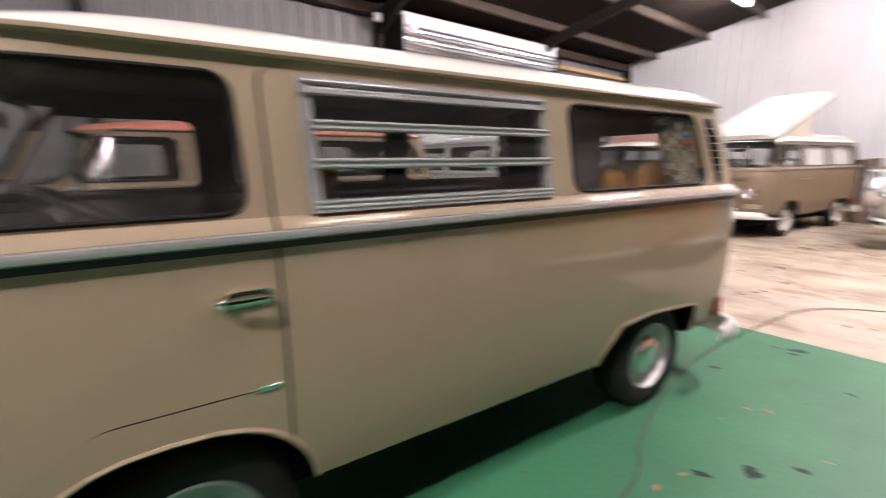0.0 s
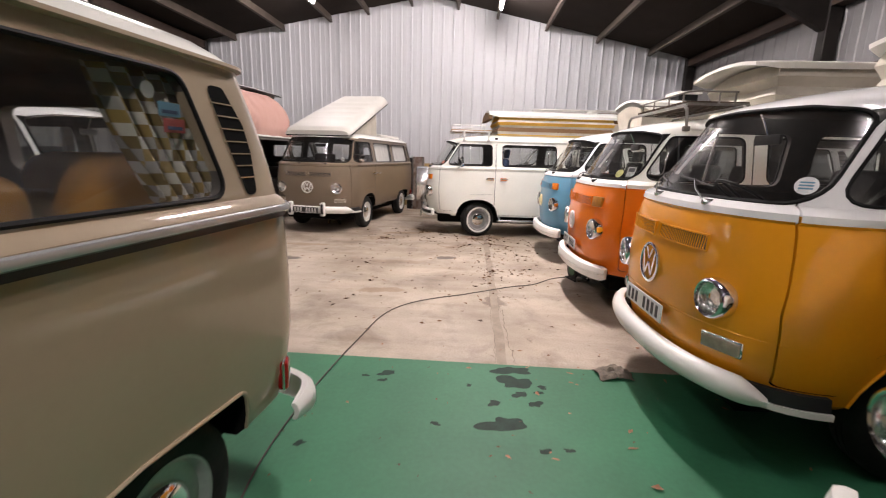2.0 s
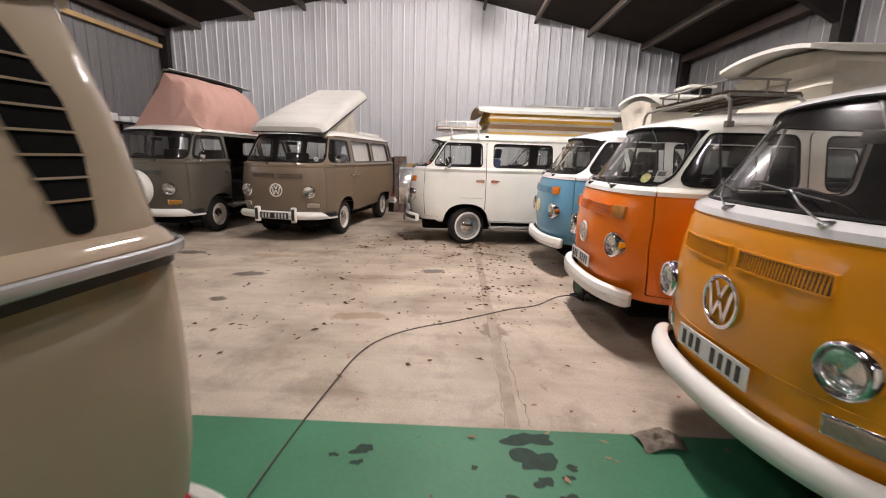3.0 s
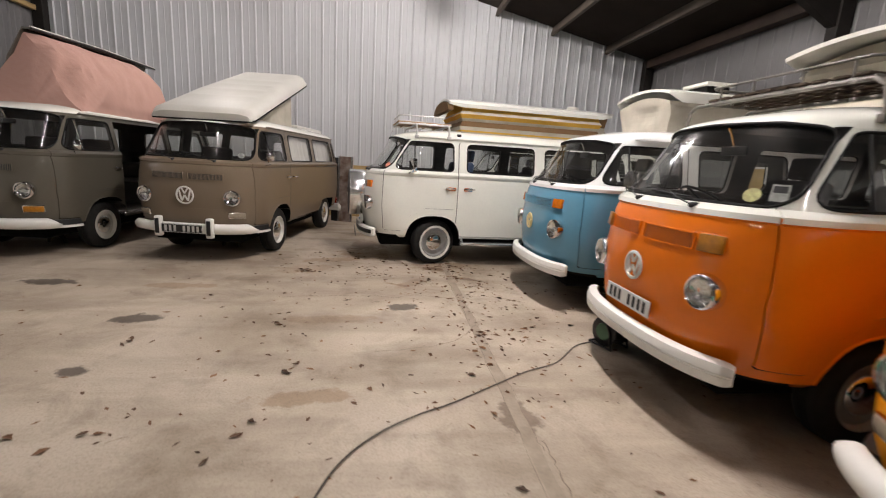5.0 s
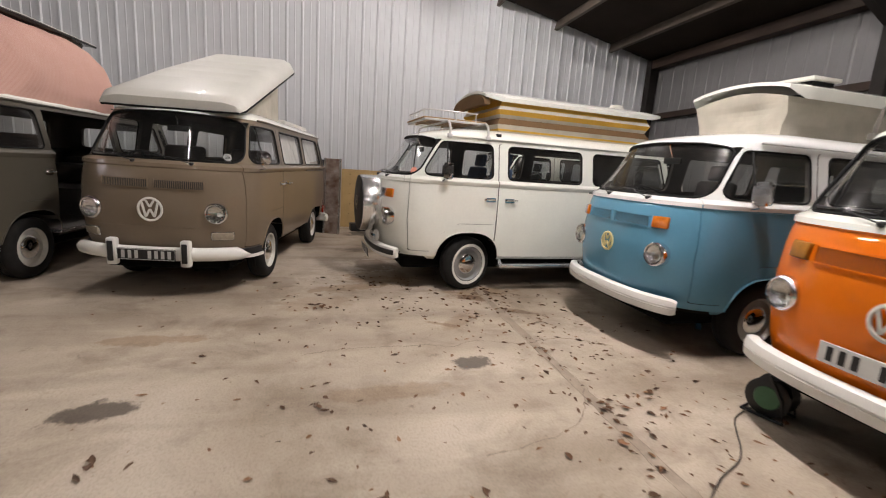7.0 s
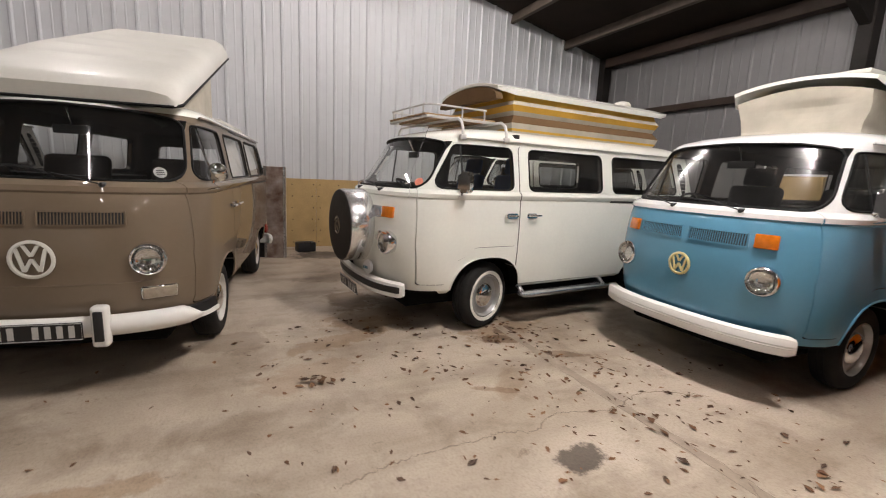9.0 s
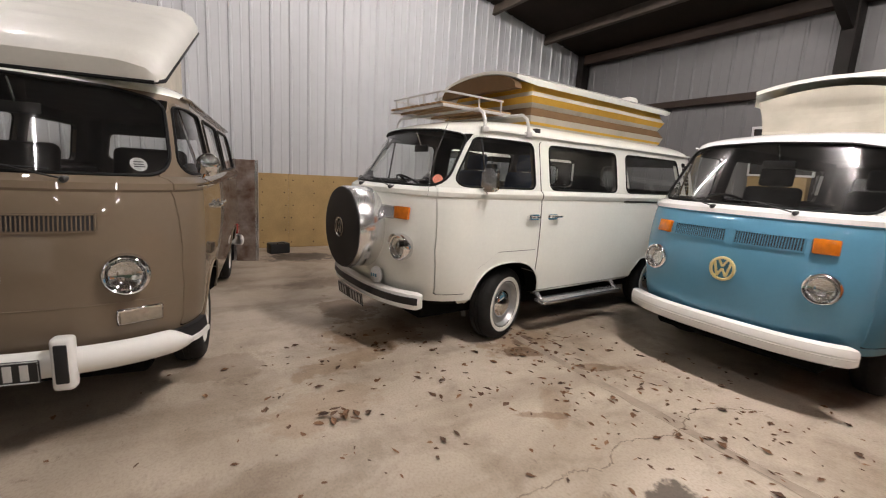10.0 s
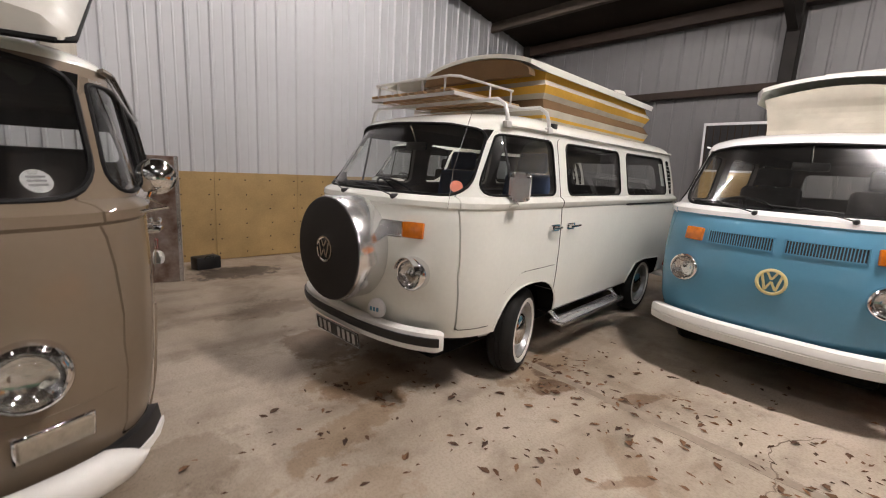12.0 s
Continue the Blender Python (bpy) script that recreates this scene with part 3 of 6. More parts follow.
def bumper(parent, style):
    """The front bumper: a bowed pressing that wraps round the corners."""
    late = style.get("late", True)
    bm = bmesh.new()
    prof = [(-0.005, 0.385), (0.035, 0.382), (0.060, 0.395), (0.064, 0.44), (0.064, 0.475), (0.056, 0.508), (0.03, 0.520), (-0.005, 0.518)] if late else \
           [(-0.005, 0.395), (0.03, 0.385), (0.058, 0.40), (0.072, 0.43), (0.076, 0.455), (0.070, 0.485), (0.05, 0.508), (0.02, 0.518), (-0.005, 0.510)]
    if late and not style.get("rubber_strip"):
        prof[3:5] = [(0.064, 0.435), (0.066, 0.446), (0.060, 0.450), (0.060, 0.457), (0.066, 0.461), (0.064, 0.475)]
    sec = []
    n = 44
    reach = 0.97 if late else 1.08
    for i in range(n + 1):
        t = -reach + 2 * reach * i / n
        c, s = math.cos(t), math.sin(t)
        hw, af, xf = 0.875, 0.54 if late else 0.58, 1.10
        nb = 2.75 if late else NF
        px, py = xf - af + af * max(c, 0.0) ** (2 / nb), math.copysign(hw * abs(s) ** (2 / nb), s)
        nx, ny = (max(c, 0.02) ** (2 - 2 / nb)) / af, math.copysign(abs(s) ** (2 - 2 / nb) / hw, s)
        ln = math.hypot(nx, ny)
        nx, ny = nx / ln, ny / ln
        span = 0.10 if late else 0.20
        end = max(0.0, abs(t) - (reach - span)) / span
        squash = 1 - (0.25 if late else 0.35) * end ** 2
        fall = 0.0 if late else 0.75 * end
        sec.append([(px + nx * o * squash, py + ny * o * squash, 0.452 + (z - 0.452) * squash - max(0.0, z - 0.44) * fall) for o, z in prof])
    ribbon(bm, sec)
    b = part("front_bumper", bm, BUMPER, parent, style.get("bumper_label", "white-painted steel bumper"))
    bm = bmesh.new()
    flange = []
    for q in sec[2:-2]:
        d = Vector((q[3][0] - q[0][0], q[3][1] - q[0][1], 0)).normalized()
        p = Vector((q[0][0], q[0][1], 0))
        flange.append([tuple(p - d * 0.14 + Vector((0, 0, 0.455))), tuple(p + d * 0.004 + Vector((0, 0, 0.455))), tuple(p + d * 0.004 + Vector((0, 0, 0.440))), tuple(p - d * 0.14 + Vector((0, 0, 0.440)))])
    ribbon(bm, flange)
    part("bumper_valance", bm, UNDER, b)
    if not late:
        for sd in (-1, 1):
            bm = bmesh.new()
            ribbon(bm, [[(x, sd * (side_y(x, 0.55) - 0.04), 0.385), (x, sd * (side_y(x, 0.55) + 0.03), 0.385), (x, sd * (side_y(x, 0.55) + 0.03), 0.415), (x, sd * (side_y(x, 0.55) - 0.04), 0.415)] for x in (0.92, 0.84, 0.76, 0.68, 0.59)])
            part("bumper_tail", bm, BUMPER, b)
            bm = bmesh.new()
            ribbon(bm, [[(x, sd * (side_y(x, 0.55) - 0.05), 0.418), (x, sd * (side_y(x, 0.55) + 0.022), 0.418), (x, sd * (side_y(x, 0.55) + 0.012), 0.482), (x, sd * (side_y(x, 0.55) - 0.05), 0.482)] for x in (0.88, 0.80, 0.72, 0.60)])
            part("rubber_step", bm, BLACK, b, "black rubber step")
    if style.get("rubber_strip"):
        bm = bmesh.new()
        ribbon(bm, [[tuple(Vector(s[3]) * (1 - w) + Vector(s[4]) * w + (Vector(s[3]) - Vector(s[0])).normalized() * o) for w, o in ((-0.35, 0.001), (-0.1, 0.012), (1.1, 0.012), (1.35, 0.001))] for s in sec[1:-1]])
        part("rubber_strip", bm, BLACK, b)
    if style.get("overriders"):
        for y in (-0.33, 0.33):
            x = front_x(y, 0.6) + 0.06
            o = part("overrider", box(bmesh.new(), (x - 0.01, y - 0.045, 0.335), (x + 0.065, y + 0.045, 0.595), 0.022, 3), BUMPER, b)
            part("rubber_pad", box(bmesh.new(), (x + 0.058, y - 0.026, 0.375), (x + 0.074, y + 0.026, 0.565), 0.008, 2), BLACK, o)
    for y in (-0.5, 0.5):
        part("bracket", box(bmesh.new(), (0.55, y - 0.03, 0.42), (front_x(y, 0.6) + 0.02, y + 0.03, 0.47)), UNDER, b)
    return b


def wiper(parent, y, style):
    """A parked wiper: pivot on the scuttle, thin arm and a blade along the foot of the screen."""
    z0, lift = 1.312, style.get("wiper_lift", 0.0)
    base = Vector((front_x(y, z0) + 0.008, y, z0))
    bm = bmesh.new()
    lathe(bm, [(0.017, -0.03), (0.017, 0.012), (0.010, 0.022), (0.0, 0.024)], 14, "x", Matrix.Translation(base))
    tip_y, tip_z = y - 0.27, 1.372 + lift
    tip = Vector((front_x(tip_y, tip_z) + 0.014, tip_y, tip_z))
    tube(bm, [base + Vector((0.012, 0, 0.004)), base.lerp(tip, 0.5) + Vector((0.028, 0, 0.004)), tip], 0.0048, 6)
    w = part("wiper", bm, style.get("wiper", BLACK), parent)
    bm = bmesh.new()
    tube(bm, [(front_x(yy, zz) + 0.009, yy, zz) for yy, zz in ((tip_y + 0.20 - 0.40 * k / 6, tip_z - 0.016 - lift * 0.3 + (0.016 + lift * 0.6) * k / 6) for k in range(7))], 0.0055, 6)
    part("wiper_blade", bm, BLACK, w)


def mirror(parent, side, shape="round"):
    mx = 0.60 if shape == "round" else 0.42
    m = Vector((mx, side * (side_y(mx, 1.33) + (0.075 if shape == "round" else 0.055)), 1.41))
    bm = bmesh.new()
    a = Vector((mx + 0.06, side * (side_y(mx + 0.06, 1.25) - 0.005), 1.28))
    tube(bm, [a, a + Vector((0.02, side * 0.10, 0.02)), m + Vector((0.02, -side * 0.03, -0.08)), m], 0.007, 8)
    arm = part("mirror_arm", bm, CHROME, parent)
    bm = bmesh.new()
    if shape == "round":
        lathe(bm, [(0.0, 0.05), (0.03, 0.046), (0.055, 0.03), (0.068, 0.008), (0.068, -0.004), (0.06, -0.006), (0.0, -0.006)], 24, "x")
    else:
        prism(bm, rounded([(-0.066, -0.092), (-0.066, 0.092), (0.066, 0.092), (0.066, -0.092)], 0.035), "x", -0.006, 0.045)
        bmesh.ops.bevel(bm, geom=[e for e in bm.edges if all(v.co.x > 0.03 for v in e.verts)], offset=0.028, segments=4, affect="EDGES")
    head = part("mirror_head", bm, CHROME, arm, "", Matrix.Translation(m))
    head.matrix_basis = Matrix.Translation(m) @ Matrix.Rotation(side * radians(-12 if shape == "round" else 22), 4, "Z")


def handle(parent, x, z, side, lever=False):
    y = side_y(x, z)
    bm = bmesh.new()
    prism(bm, rounded([(-0.075, -0.024), (-0.075, 0.024), (0.05, 0.024), (0.05, -0.024)], 0.02), "y", -0.002, 0.008)
    if lever:
        tube(bm, [(0.03, 0.004, 0), (0.035, 0.035, 0.002), (0.0, 0.045, 0.004), (-0.10, 0.040, 0.006)], 0.010, 8)
    else:
        tube(bm, [(-0.062, 0.004, 0), (-0.05, 0.038, 0.002), (0.0, 0.046, 0.003), (0.05, 0.038, 0.002), (0.06, 0.006, 0)], 0.010, 8)
        lathe(bm, [(0.016, 0.0), (0.016, 0.03), (0.010, 0.036), (0.0, 0.037)], 14, "y", Matrix.Translation((0.062, 0.004, 0)))
    m = Matrix.Translation((x, side * y, z)) @ (Matrix.Identity(4) if side > 0 else Matrix.Diagonal((1, -1, 1, 1)))
    part("door_handle", bm, CHROME, parent, "chrome door handle", m)


def front_seat(parent, y, mat, headrest=True):
    s = part("seat", box(bmesh.new(), (-0.38, y - 0.25, 0.84), (0.14, y + 0.25, 1.02), 0.05, 3), mat, parent)
    bm = box(bmesh.new(), (-0.05, -0.24, 0.0), (0.07, 0.24, 0.52), 0.05, 3)
    part("backrest", bm, mat, s, "", Matrix.Translation((-0.38, y, 0.98)) @ Matrix.Rotation(radians(-10), 4, "Y"))
    if not headrest:
        return
    bm = box(bmesh.new(), (-0.035, -0.14, 0.0), (0.045, 0.14, 0.17), 0.03, 3)
    part("headrest", bm, mat, s, "", Matrix.Translation((-0.48, y, 1.50)) @ Matrix.Rotation(radians(-8), 4, "Y"))


def camper(name, label, m, style):
    """A bay-window camper van with its fittings."""
    van = thing(name, label, "camper van", m, "parked camper vans")
    van.name = "camper_van"
    lo, up, top = style["lower"], style["upper"], style.get("top", style["upper"])
    body, doors = SHELLS[style.get("open_slider", False)]
    mats = [lo, up, INSIDE, UNDER, top]
    coloured("body", body, mats, van)
    dl = coloured("cab_door", doors[0], mats, van)
    dr = coloured("cab_door", doors[1], mats, van)
    sl = coloured("sliding_door", doors[2], mats, van) if len(doors) > 2 else None
    # glazing
    end_pane("windscreen", SCREEN, True, van, style.get("glass", GLASS))
    end_pane("rear_window", BACKLIGHT, False, van)
    for side, door in ((1, dl), (-1, dr)):
        side_pane("door_window", DOOR_WIN, side, door)
        mid = sl if (side > 0 and sl) else van
        if not (side > 0 and style.get("open_slider")):
            if style.get("louvre") and side > 0:
                louvre_window(mid, side)
            else:
                side_pane("side_window", MID_WIN, side, mid)
        side_pane("rear_side_window", REAR_WIN, side, van)
        for w, p in ((DOOR_WIN, door), (MID_WIN, mid), (REAR_WIN, van)):
            if w is MID_WIN and side > 0 and style.get("open_slider"):
                continue
            part("window_seal", tube(bmesh.new(), side_line(w, side, 0), 0.0085, 6, True), SEAL, p)
        bm = bmesh.new()
        tube(bm, [(0.405 - 0.005 * k, side * (side_y(0.40, z) - 0.006), z) for k, z in ((0, 1.345), (1, 1.742))], 0.009, 6)
        part("quarter_light_bar", bm, BLACK if style.get("late", True) else CHROME, door)
        handle(door, -0.12, 1.11, side)
    if sl and not style.get("louvre"):
        handle(sl, -0.36, 1.11, 1, True)
    pts = [(front_x(y, z), y, z) for y, z in densify(rounded(SCREEN_EDGE, SCREEN_ROUND, 6), 0.05)]
    part("windscreen_seal", tube(bmesh.new(), pts, 0.011, 6, True), SEAL, van)
    if style.get("chrome_trim"):
        pts = [(front_x(y, z) + 0.012, y, z) for y, z in densify(rounded(SCREEN_EDGE, SCREEN_ROUND, 6), 0.05)]
        part("windscreen_trim", tube(bmesh.new(), pts, 0.005, 6, True), CHROME, van)
    # gutter round the roof
    bm = bmesh.new()
    g = ring(1.80, -0.004)
    g = g[29:] + g[:4]
    ribbon(bm, [[(p[0], p[1], p[2] - 0.006), (p[0] * 1.0 + (0.022 if p[0] > 0.3 else (-0.012 if p[0] < -3.0 else 0)), p[1] + math.copysign(min(0.022, abs(p[1]) * 0.05), p[1]), p[2] + 0.0), (p[0] + (0.02 if p[0] > 0.3 else (-0.012 if p[0] < -3.0 else 0)), p[1] + math.copysign(min(0.02, abs(p[1]) * 0.05), p[1]), p[2] + 0.012), (p[0], p[1], p[2] + 0.006)] for p in g])
    part("gutter", bm, style.get("gutter", up), van)
    # belt moulding and trim, with its dark lower reflection as a strip
    if style.get("belt_trim"):
        bm = bmesh.new()
        tube(bm, ring(1.284, -0.010), 0.015, 8, True, 0.6)
        trim = part("belt_trim", bm, TRIM, van, "bright belt moulding")
        # black strip stands in for the dark floor mirrored in the moulding's lower half
        bm = bmesh.new()
        ribbon(bm, [[(p[0] * 1.0, p[1] + math.copysign(o, p[1]), p[2] + dz) for o, dz in ((-0.012, -0.010), (0.004, -0.009), (0.004, 0.009), (-0.012, 0.010))] for p in ring(1.256, 0.0)], closed=True)
        part("trim_insert", bm, BLACK, trim, "dark strip painted as the moulding's floor reflection")
    # air intakes on the rear pillars
    for side in (1, -1):
        bm = bmesh.new()
        outline = [(-2.780, 1.345), (-2.728, 1.55), (-2.688, 1.725), (-2.775, 1.725), (-2.845, 1.60), (-2.858, 1.50), (-2.842, 1.35)]
        pl = []
        for x, z in densify(rounded(outline, 0.03), 0.04):
            pl.append((x, z))
        va = [bm.verts.new((x, side * (side_y(x, z) + 0.003), z)) for x, z in pl]
        c = bm.verts.new((-2.785, side * (side_y(-2.785, 1.54) + 0.003), 1.54))
        for i in range(len(va)):
            bm.faces.new((va[i], va[(i + 1) % len(va)], c))
        vent = part("air_intake", bm, UNDER, van, "dark louvred air intake")
        bm = bmesh.new()
        for k in range(7):
            z = 1.412 + 0.0425 * k
            xa, xb = np.interp(z, (1.345, 1.55, 1.725), (-2.774, -2.722, -2.682)), np.interp(z, (1.35, 1.50, 1.60, 1.725), (-2.848, -2.864, -2.851, -2.781))
            ribbon(bm, [[(x, side * (side_y(x, z) + o), z + dz) for o, dz in ((-0.002, -0.0025), (0.0065, -0.0025), (0.0065, 0.002), (-0.002, 0.0025))] for x in (xa + (xb - xa) * i / 4 for i in range(5))])
        part("louvres", bm, up, vent)
    # rolled lips round the wheel arches
    for side in (1, -1):
        for outline in (ARCH_F, ARCH_R):
            pts = [p for p in densify(rounded(outline, 0.05, 4), 0.05) if p[1] > 0.42]
            part("arch_lip", tube(bmesh.new(), [(x, side * (side_y(x, z) + 0.002), z) for x, z in pts], 0.008, 6), lo, van)
    # sliding-door rail
    bm = bmesh.new()
    ribbon(bm, [[(x, side_y(x, 1.26) + o, 1.262 + dz) for o, dz in ((-0.01, -0.014), (0.004, -0.012), (0.004, 0.010), (-0.01, 0.012))] for x in (-1.47 - 1.38 * i / 10 for i in range(11))])
    part("door_rail", bm, BLACK, van, "dark sliding-door rail")
    # nose
    for y in (-0.56, 0.56):
        headlamp(van, y, 0.853, style)
    if not style.get("spare"):
        badge(van, style.get("badge_z", 0.87), style.get("badge", BADGEW), style.get("badge_r", 0.105))
    if style.get("late", True):
        ge = style.get("grille_end", 0.435)
        grille(van, -ge, -0.03, 1.065, 1.165, style)
        grille(van, 0.03, ge, 1.065, 1.165, style)
        for side in (-1, 1):
            y = side * 0.535
            mm = front_frame(y, 1.118, 0.0)
            part("indicator", box(bmesh.new(), (-0.01, -0.070, -0.050), (0.022, 0.070, 0.050), 0.010, 2), style.get("indicator", AMBER), van, "amber indicator lens", mm)
    else:
        bm = bmesh.new()
        tube(bm, [(front_x(y, 0.705) + 0.0005, y, 0.705) for y in (-0.80 + 1.60 * k / 24 for k in range(25))], 0.0025, 6)
        part("nose_crease", bm, lo, van)
        grille(van, -0.455, -0.03, 1.065, 1.155, style)
        grille(van, 0.03, 0.455, 1.065, 1.155, style)
        for side in (-1, 1):
            mm = front_frame(side * 0.60, 0.625, 0.0)
            lens = part("indicator", box(bmesh.new(), (-0.01, -0.095, -0.035), (0.020, 0.095, 0.035), 0.010, 2), style.get("indicator", CLEARLENS), van, "low-set indicator lens", mm)
            part("indicator_rim", box(bmesh.new(), (-0.012, -0.104, -0.044), (0.008, 0.104, 0.044), 0.006, 1), CHROME, lens)
    bumper(van, style)
    if style.get("plate"):
        white, z, seed = style["plate"]
        plate(van, Matrix.Translation((style.get("plate_x", front_x(0, 0.6) + 0.07), 0, z)), 0.52, 0.11, white, seed)
    wiper(van, 0.34, style)
    wiper(van, -0.18, style)
    for side in style.get("mirror_sides", (1,)):
        if style.get("mirrors", "round"):
            mirror(van, side, style.get("mirrors", "round"))
    # tail
    bm = bmesh.new()
    sec = []
    for i in range(33):
        u = -1 + 2 * i / 32
        t = u * math.pi / 2
        px, py = -2.94 - 0.275 * max(0, math.cos(t)) ** 0.45, 0.885 * math.copysign(abs(math.sin(t)) ** 0.6, t)
        nx, ny = -max(0.02, math.cos(t)) ** 0.9, math.copysign(abs(math.sin(t)) ** 2.2, t)
        ln = math.hypot(nx, ny)
        nx, ny = nx / ln, ny / ln
        e = max(0, abs(u) - 0.86) / 0.14
        q = 1 - 0.45 * e ** 2
        sec.append([(px + nx * o * q, py + ny * o * q, 0.355 + (z - 0.435) * q) for o, z in ((-0.012, 0.372), (0.010, 0.358), (0.036, 0.372), (0.052, 0.41), (0.053, 0.45), (0.042, 0.49), (0.018, 0.512), (-0.012, 0.502), (0.010, 0.45), (0.010, 0.41))])
    ribbon(bm, sec)
    part("rear_bumper", bm, BUMPER, van)
    for side in (1, -1):
        lm = Matrix.Translation((-2.955, side * (side_y(-2.955, 0.535) - 0.004), 0.535)) @ Matrix.Rotation(side * radians(-68), 4, "Z")
        tl = part("tail_lamp", box(bmesh.new(), (-0.030, -0.044, -0.068), (0.018, 0.044, 0.068), 0.016, 3), REDLENS, van, "red tail lamp lens", lm)
        part("lamp_rim", tube(bmesh.new(), [(-0.010, a, b) for a, b in rounded([(-0.045, -0.069), (-0.045, 0.069), (0.045, 0.069), (0.045, -0.069)], 0.02)], 0.006, 6, True), CHROME, tl)
        part("rear_bracket", tube(bmesh.new(), [(-2.9, side * 0.6, 0.36), (-3.17, side * 0.6, 0.36)], 0.03, 8), UNDER, van)
    # running gear
    for x in (AXF, AXR):
        for side in (1, -1):
            wheel(van, x, side, style)
    bm = bmesh.new()
    box(bm, (-2.95, -0.60, 0.24), (0.85, 0.60, 0.42), 0.03, 1)
    tube(bm, [(AXF, -0.6, 0.30), (AXF, 0.6, 0.30)], 0.05, 10)
    tube(bm, [(AXR, -0.6, 0.30), (AXR, 0.6, 0.30)], 0.05, 10)
    part("underbody", bm, UNDER, van)
    # cabin
    seat = style.get("seat", SEAT)
    front_seat(van, 0.40, seat, style.get("late", True))
    front_seat(van, -0.40, seat, style.get("late", True))
    bm = box(bmesh.new(), (0.50, -0.72, 1.05), (0.86, 0.72, 1.27), 0.06, 3)
    dash = part("dashboard", bm, BLACK, van)
    rv = part("rear_view_mirror", box(bmesh.new(), (0.505, -0.11, 1.625), (0.525, 0.11, 1.685), 0.008, 2), BLACK, van)
    part("mirror_stem", tube(bmesh.new(), [(0.52, 0.0, 1.68), (0.55, 0.0, 1.75), (0.58, 0.0, 1.80)], 0.006, 6), CHROME, rv)
    bm = bmesh.new()
    tube(bm, [(0.19 * math.cos(2 * math.pi * k / 24), 0.19 * math.sin(2 * math.pi * k / 24), 0) for k in range(24)], 0.011, 6, True)
    tube(bm, [(-0.19, 0, 0), (0, 0, -0.02), (0.19, 0, 0)], 0.012, 6)
    tube(bm, [(0, 0, -0.01), (0.0, 0, -0.30)], 0.02, 8)
    part("steering_wheel", bm, BLACK, dash, "thin black steering wheel", Matrix.Translation((0.36, -0.38, 1.30)) @ Matrix.Rotation(radians(-32), 4, "Y"))
    bm = box(bmesh.new(), (-2.75, -0.66, 0.84), (-2.15, 0.66, 1.12), 0.06, 3)
    bench = part("rear_bench", bm, style.get("rear_seat", seat), van)
    part("bench_back", box(bmesh.new(), (-2.86, -0.66, 1.06), (-2.72, 0.66, 1.22), 0.05, 3), style.get("rear_seat", seat), bench)
    part("cupboard", box(bmesh.new(), (-2.1, -0.78, 0.83), (-0.9, -0.42, 1.30), 0.01, 1), SEAT, van)
    return van


def louvre_window(parent, side):
    """An aluminium louvre window with glass blades."""
    (x0, z0), (_, z1), (x1, _), _ = MID_WIN
    bm = bmesh.new()
    def bar(xa, xb, za, zb, d0=-0.02, d1=0.016):
        ribbon(bm, [[(x, side * (side_y(x, z) + o), z) for z, o in ((za, d0), (za, d1), (zb, d1), (zb, d0))] for x in (xa, xb)])
    for za, zb, d1 in ((z0 - 0.012, z0 + 0.026, 0.022), (z1 - 0.016, z1 + 0.014, 0.016), (z1 - 0.040, z1 - 0.020, 0.026)):
        bar(x0 + 0.012, x1 - 0.012, za, zb, -0.02, d1)
    for xa, xb in ((x0 + 0.012, x0 - 0.022), (x1 + 0.022, x1 - 0.012)):
        ribbon(bm, [[(x, side * (side_y(x, z) + o), z) for x, o in ((xa, -0.02), (xa, 0.016), (xb, 0.016), (xb, -0.02))] for z in (z0 - 0.012, z1 + 0.012)])
    for z in (z0 + 0.002, z0 + 0.018, z1 - 0.004, z1 - 0.026, z1 - 0.036):
        tube(bm, [(x, side * (side_y(x, z) + 0.020), z) for x in (x0, x1)], 0.0065, 8)
    w = part("louvre_window", bm, TRIM, parent, "aluminium louvre window")
    n = 3
    h = (z1 - z0 - 0.04) / n
    for k in range(n):
        za = z0 + 0.02 + k * h
        bm = bmesh.new()
        ribbon(bm, [[(x, side * (side_y(x, za) + 0.022), za + 0.004), (x, side * (side_y(x, za) + 0.026), za + 0.004), (x, side * (side_y(x, za) - 0.004), za + h + 0.012), (x, side * (side_y(x, za) - 0.008), za + h + 0.012)] for x in (x0 - 0.02, x1 + 0.02)])
        pane = part("louvre_pane", bm, GLASS, w)
        pane.visible_shadow = False
        if k:
            bm = bmesh.new()
            ribbon(bm, [[(x, side * (side_y(x, za) + o), za + dz) for o, dz in ((0.014, -0.016), (0.036, -0.013), (0.036, 0.014), (0.014, 0.018))] for x in (x0 - 0.01, x1 + 0.01)])
            for dz in (-0.009, 0.009):
                tube(bm, [(x, side * (side_y(x, za) + 0.034), za + dz) for x in (x0 - 0.01, x1 + 0.01)], 0.0075, 8)
            part("louvre_rail", bm, TRIM, w)


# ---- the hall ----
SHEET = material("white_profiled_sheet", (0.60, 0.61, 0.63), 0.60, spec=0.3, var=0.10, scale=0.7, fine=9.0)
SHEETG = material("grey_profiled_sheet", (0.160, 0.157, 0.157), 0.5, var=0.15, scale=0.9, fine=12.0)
ROOFM = material("dark_fibre_cement_roof", (0.028, 0.020, 0.015), 0.92, spec=0.2, var=0.35, scale=1.5, bump=0.2, fine=25.0)
STEELW = material("brown_painted_steel", (0.048, 0.032, 0.024), 0.6, var=0.45, scale=3.0, bump=0.1, fine=50.0, spec=0.2)
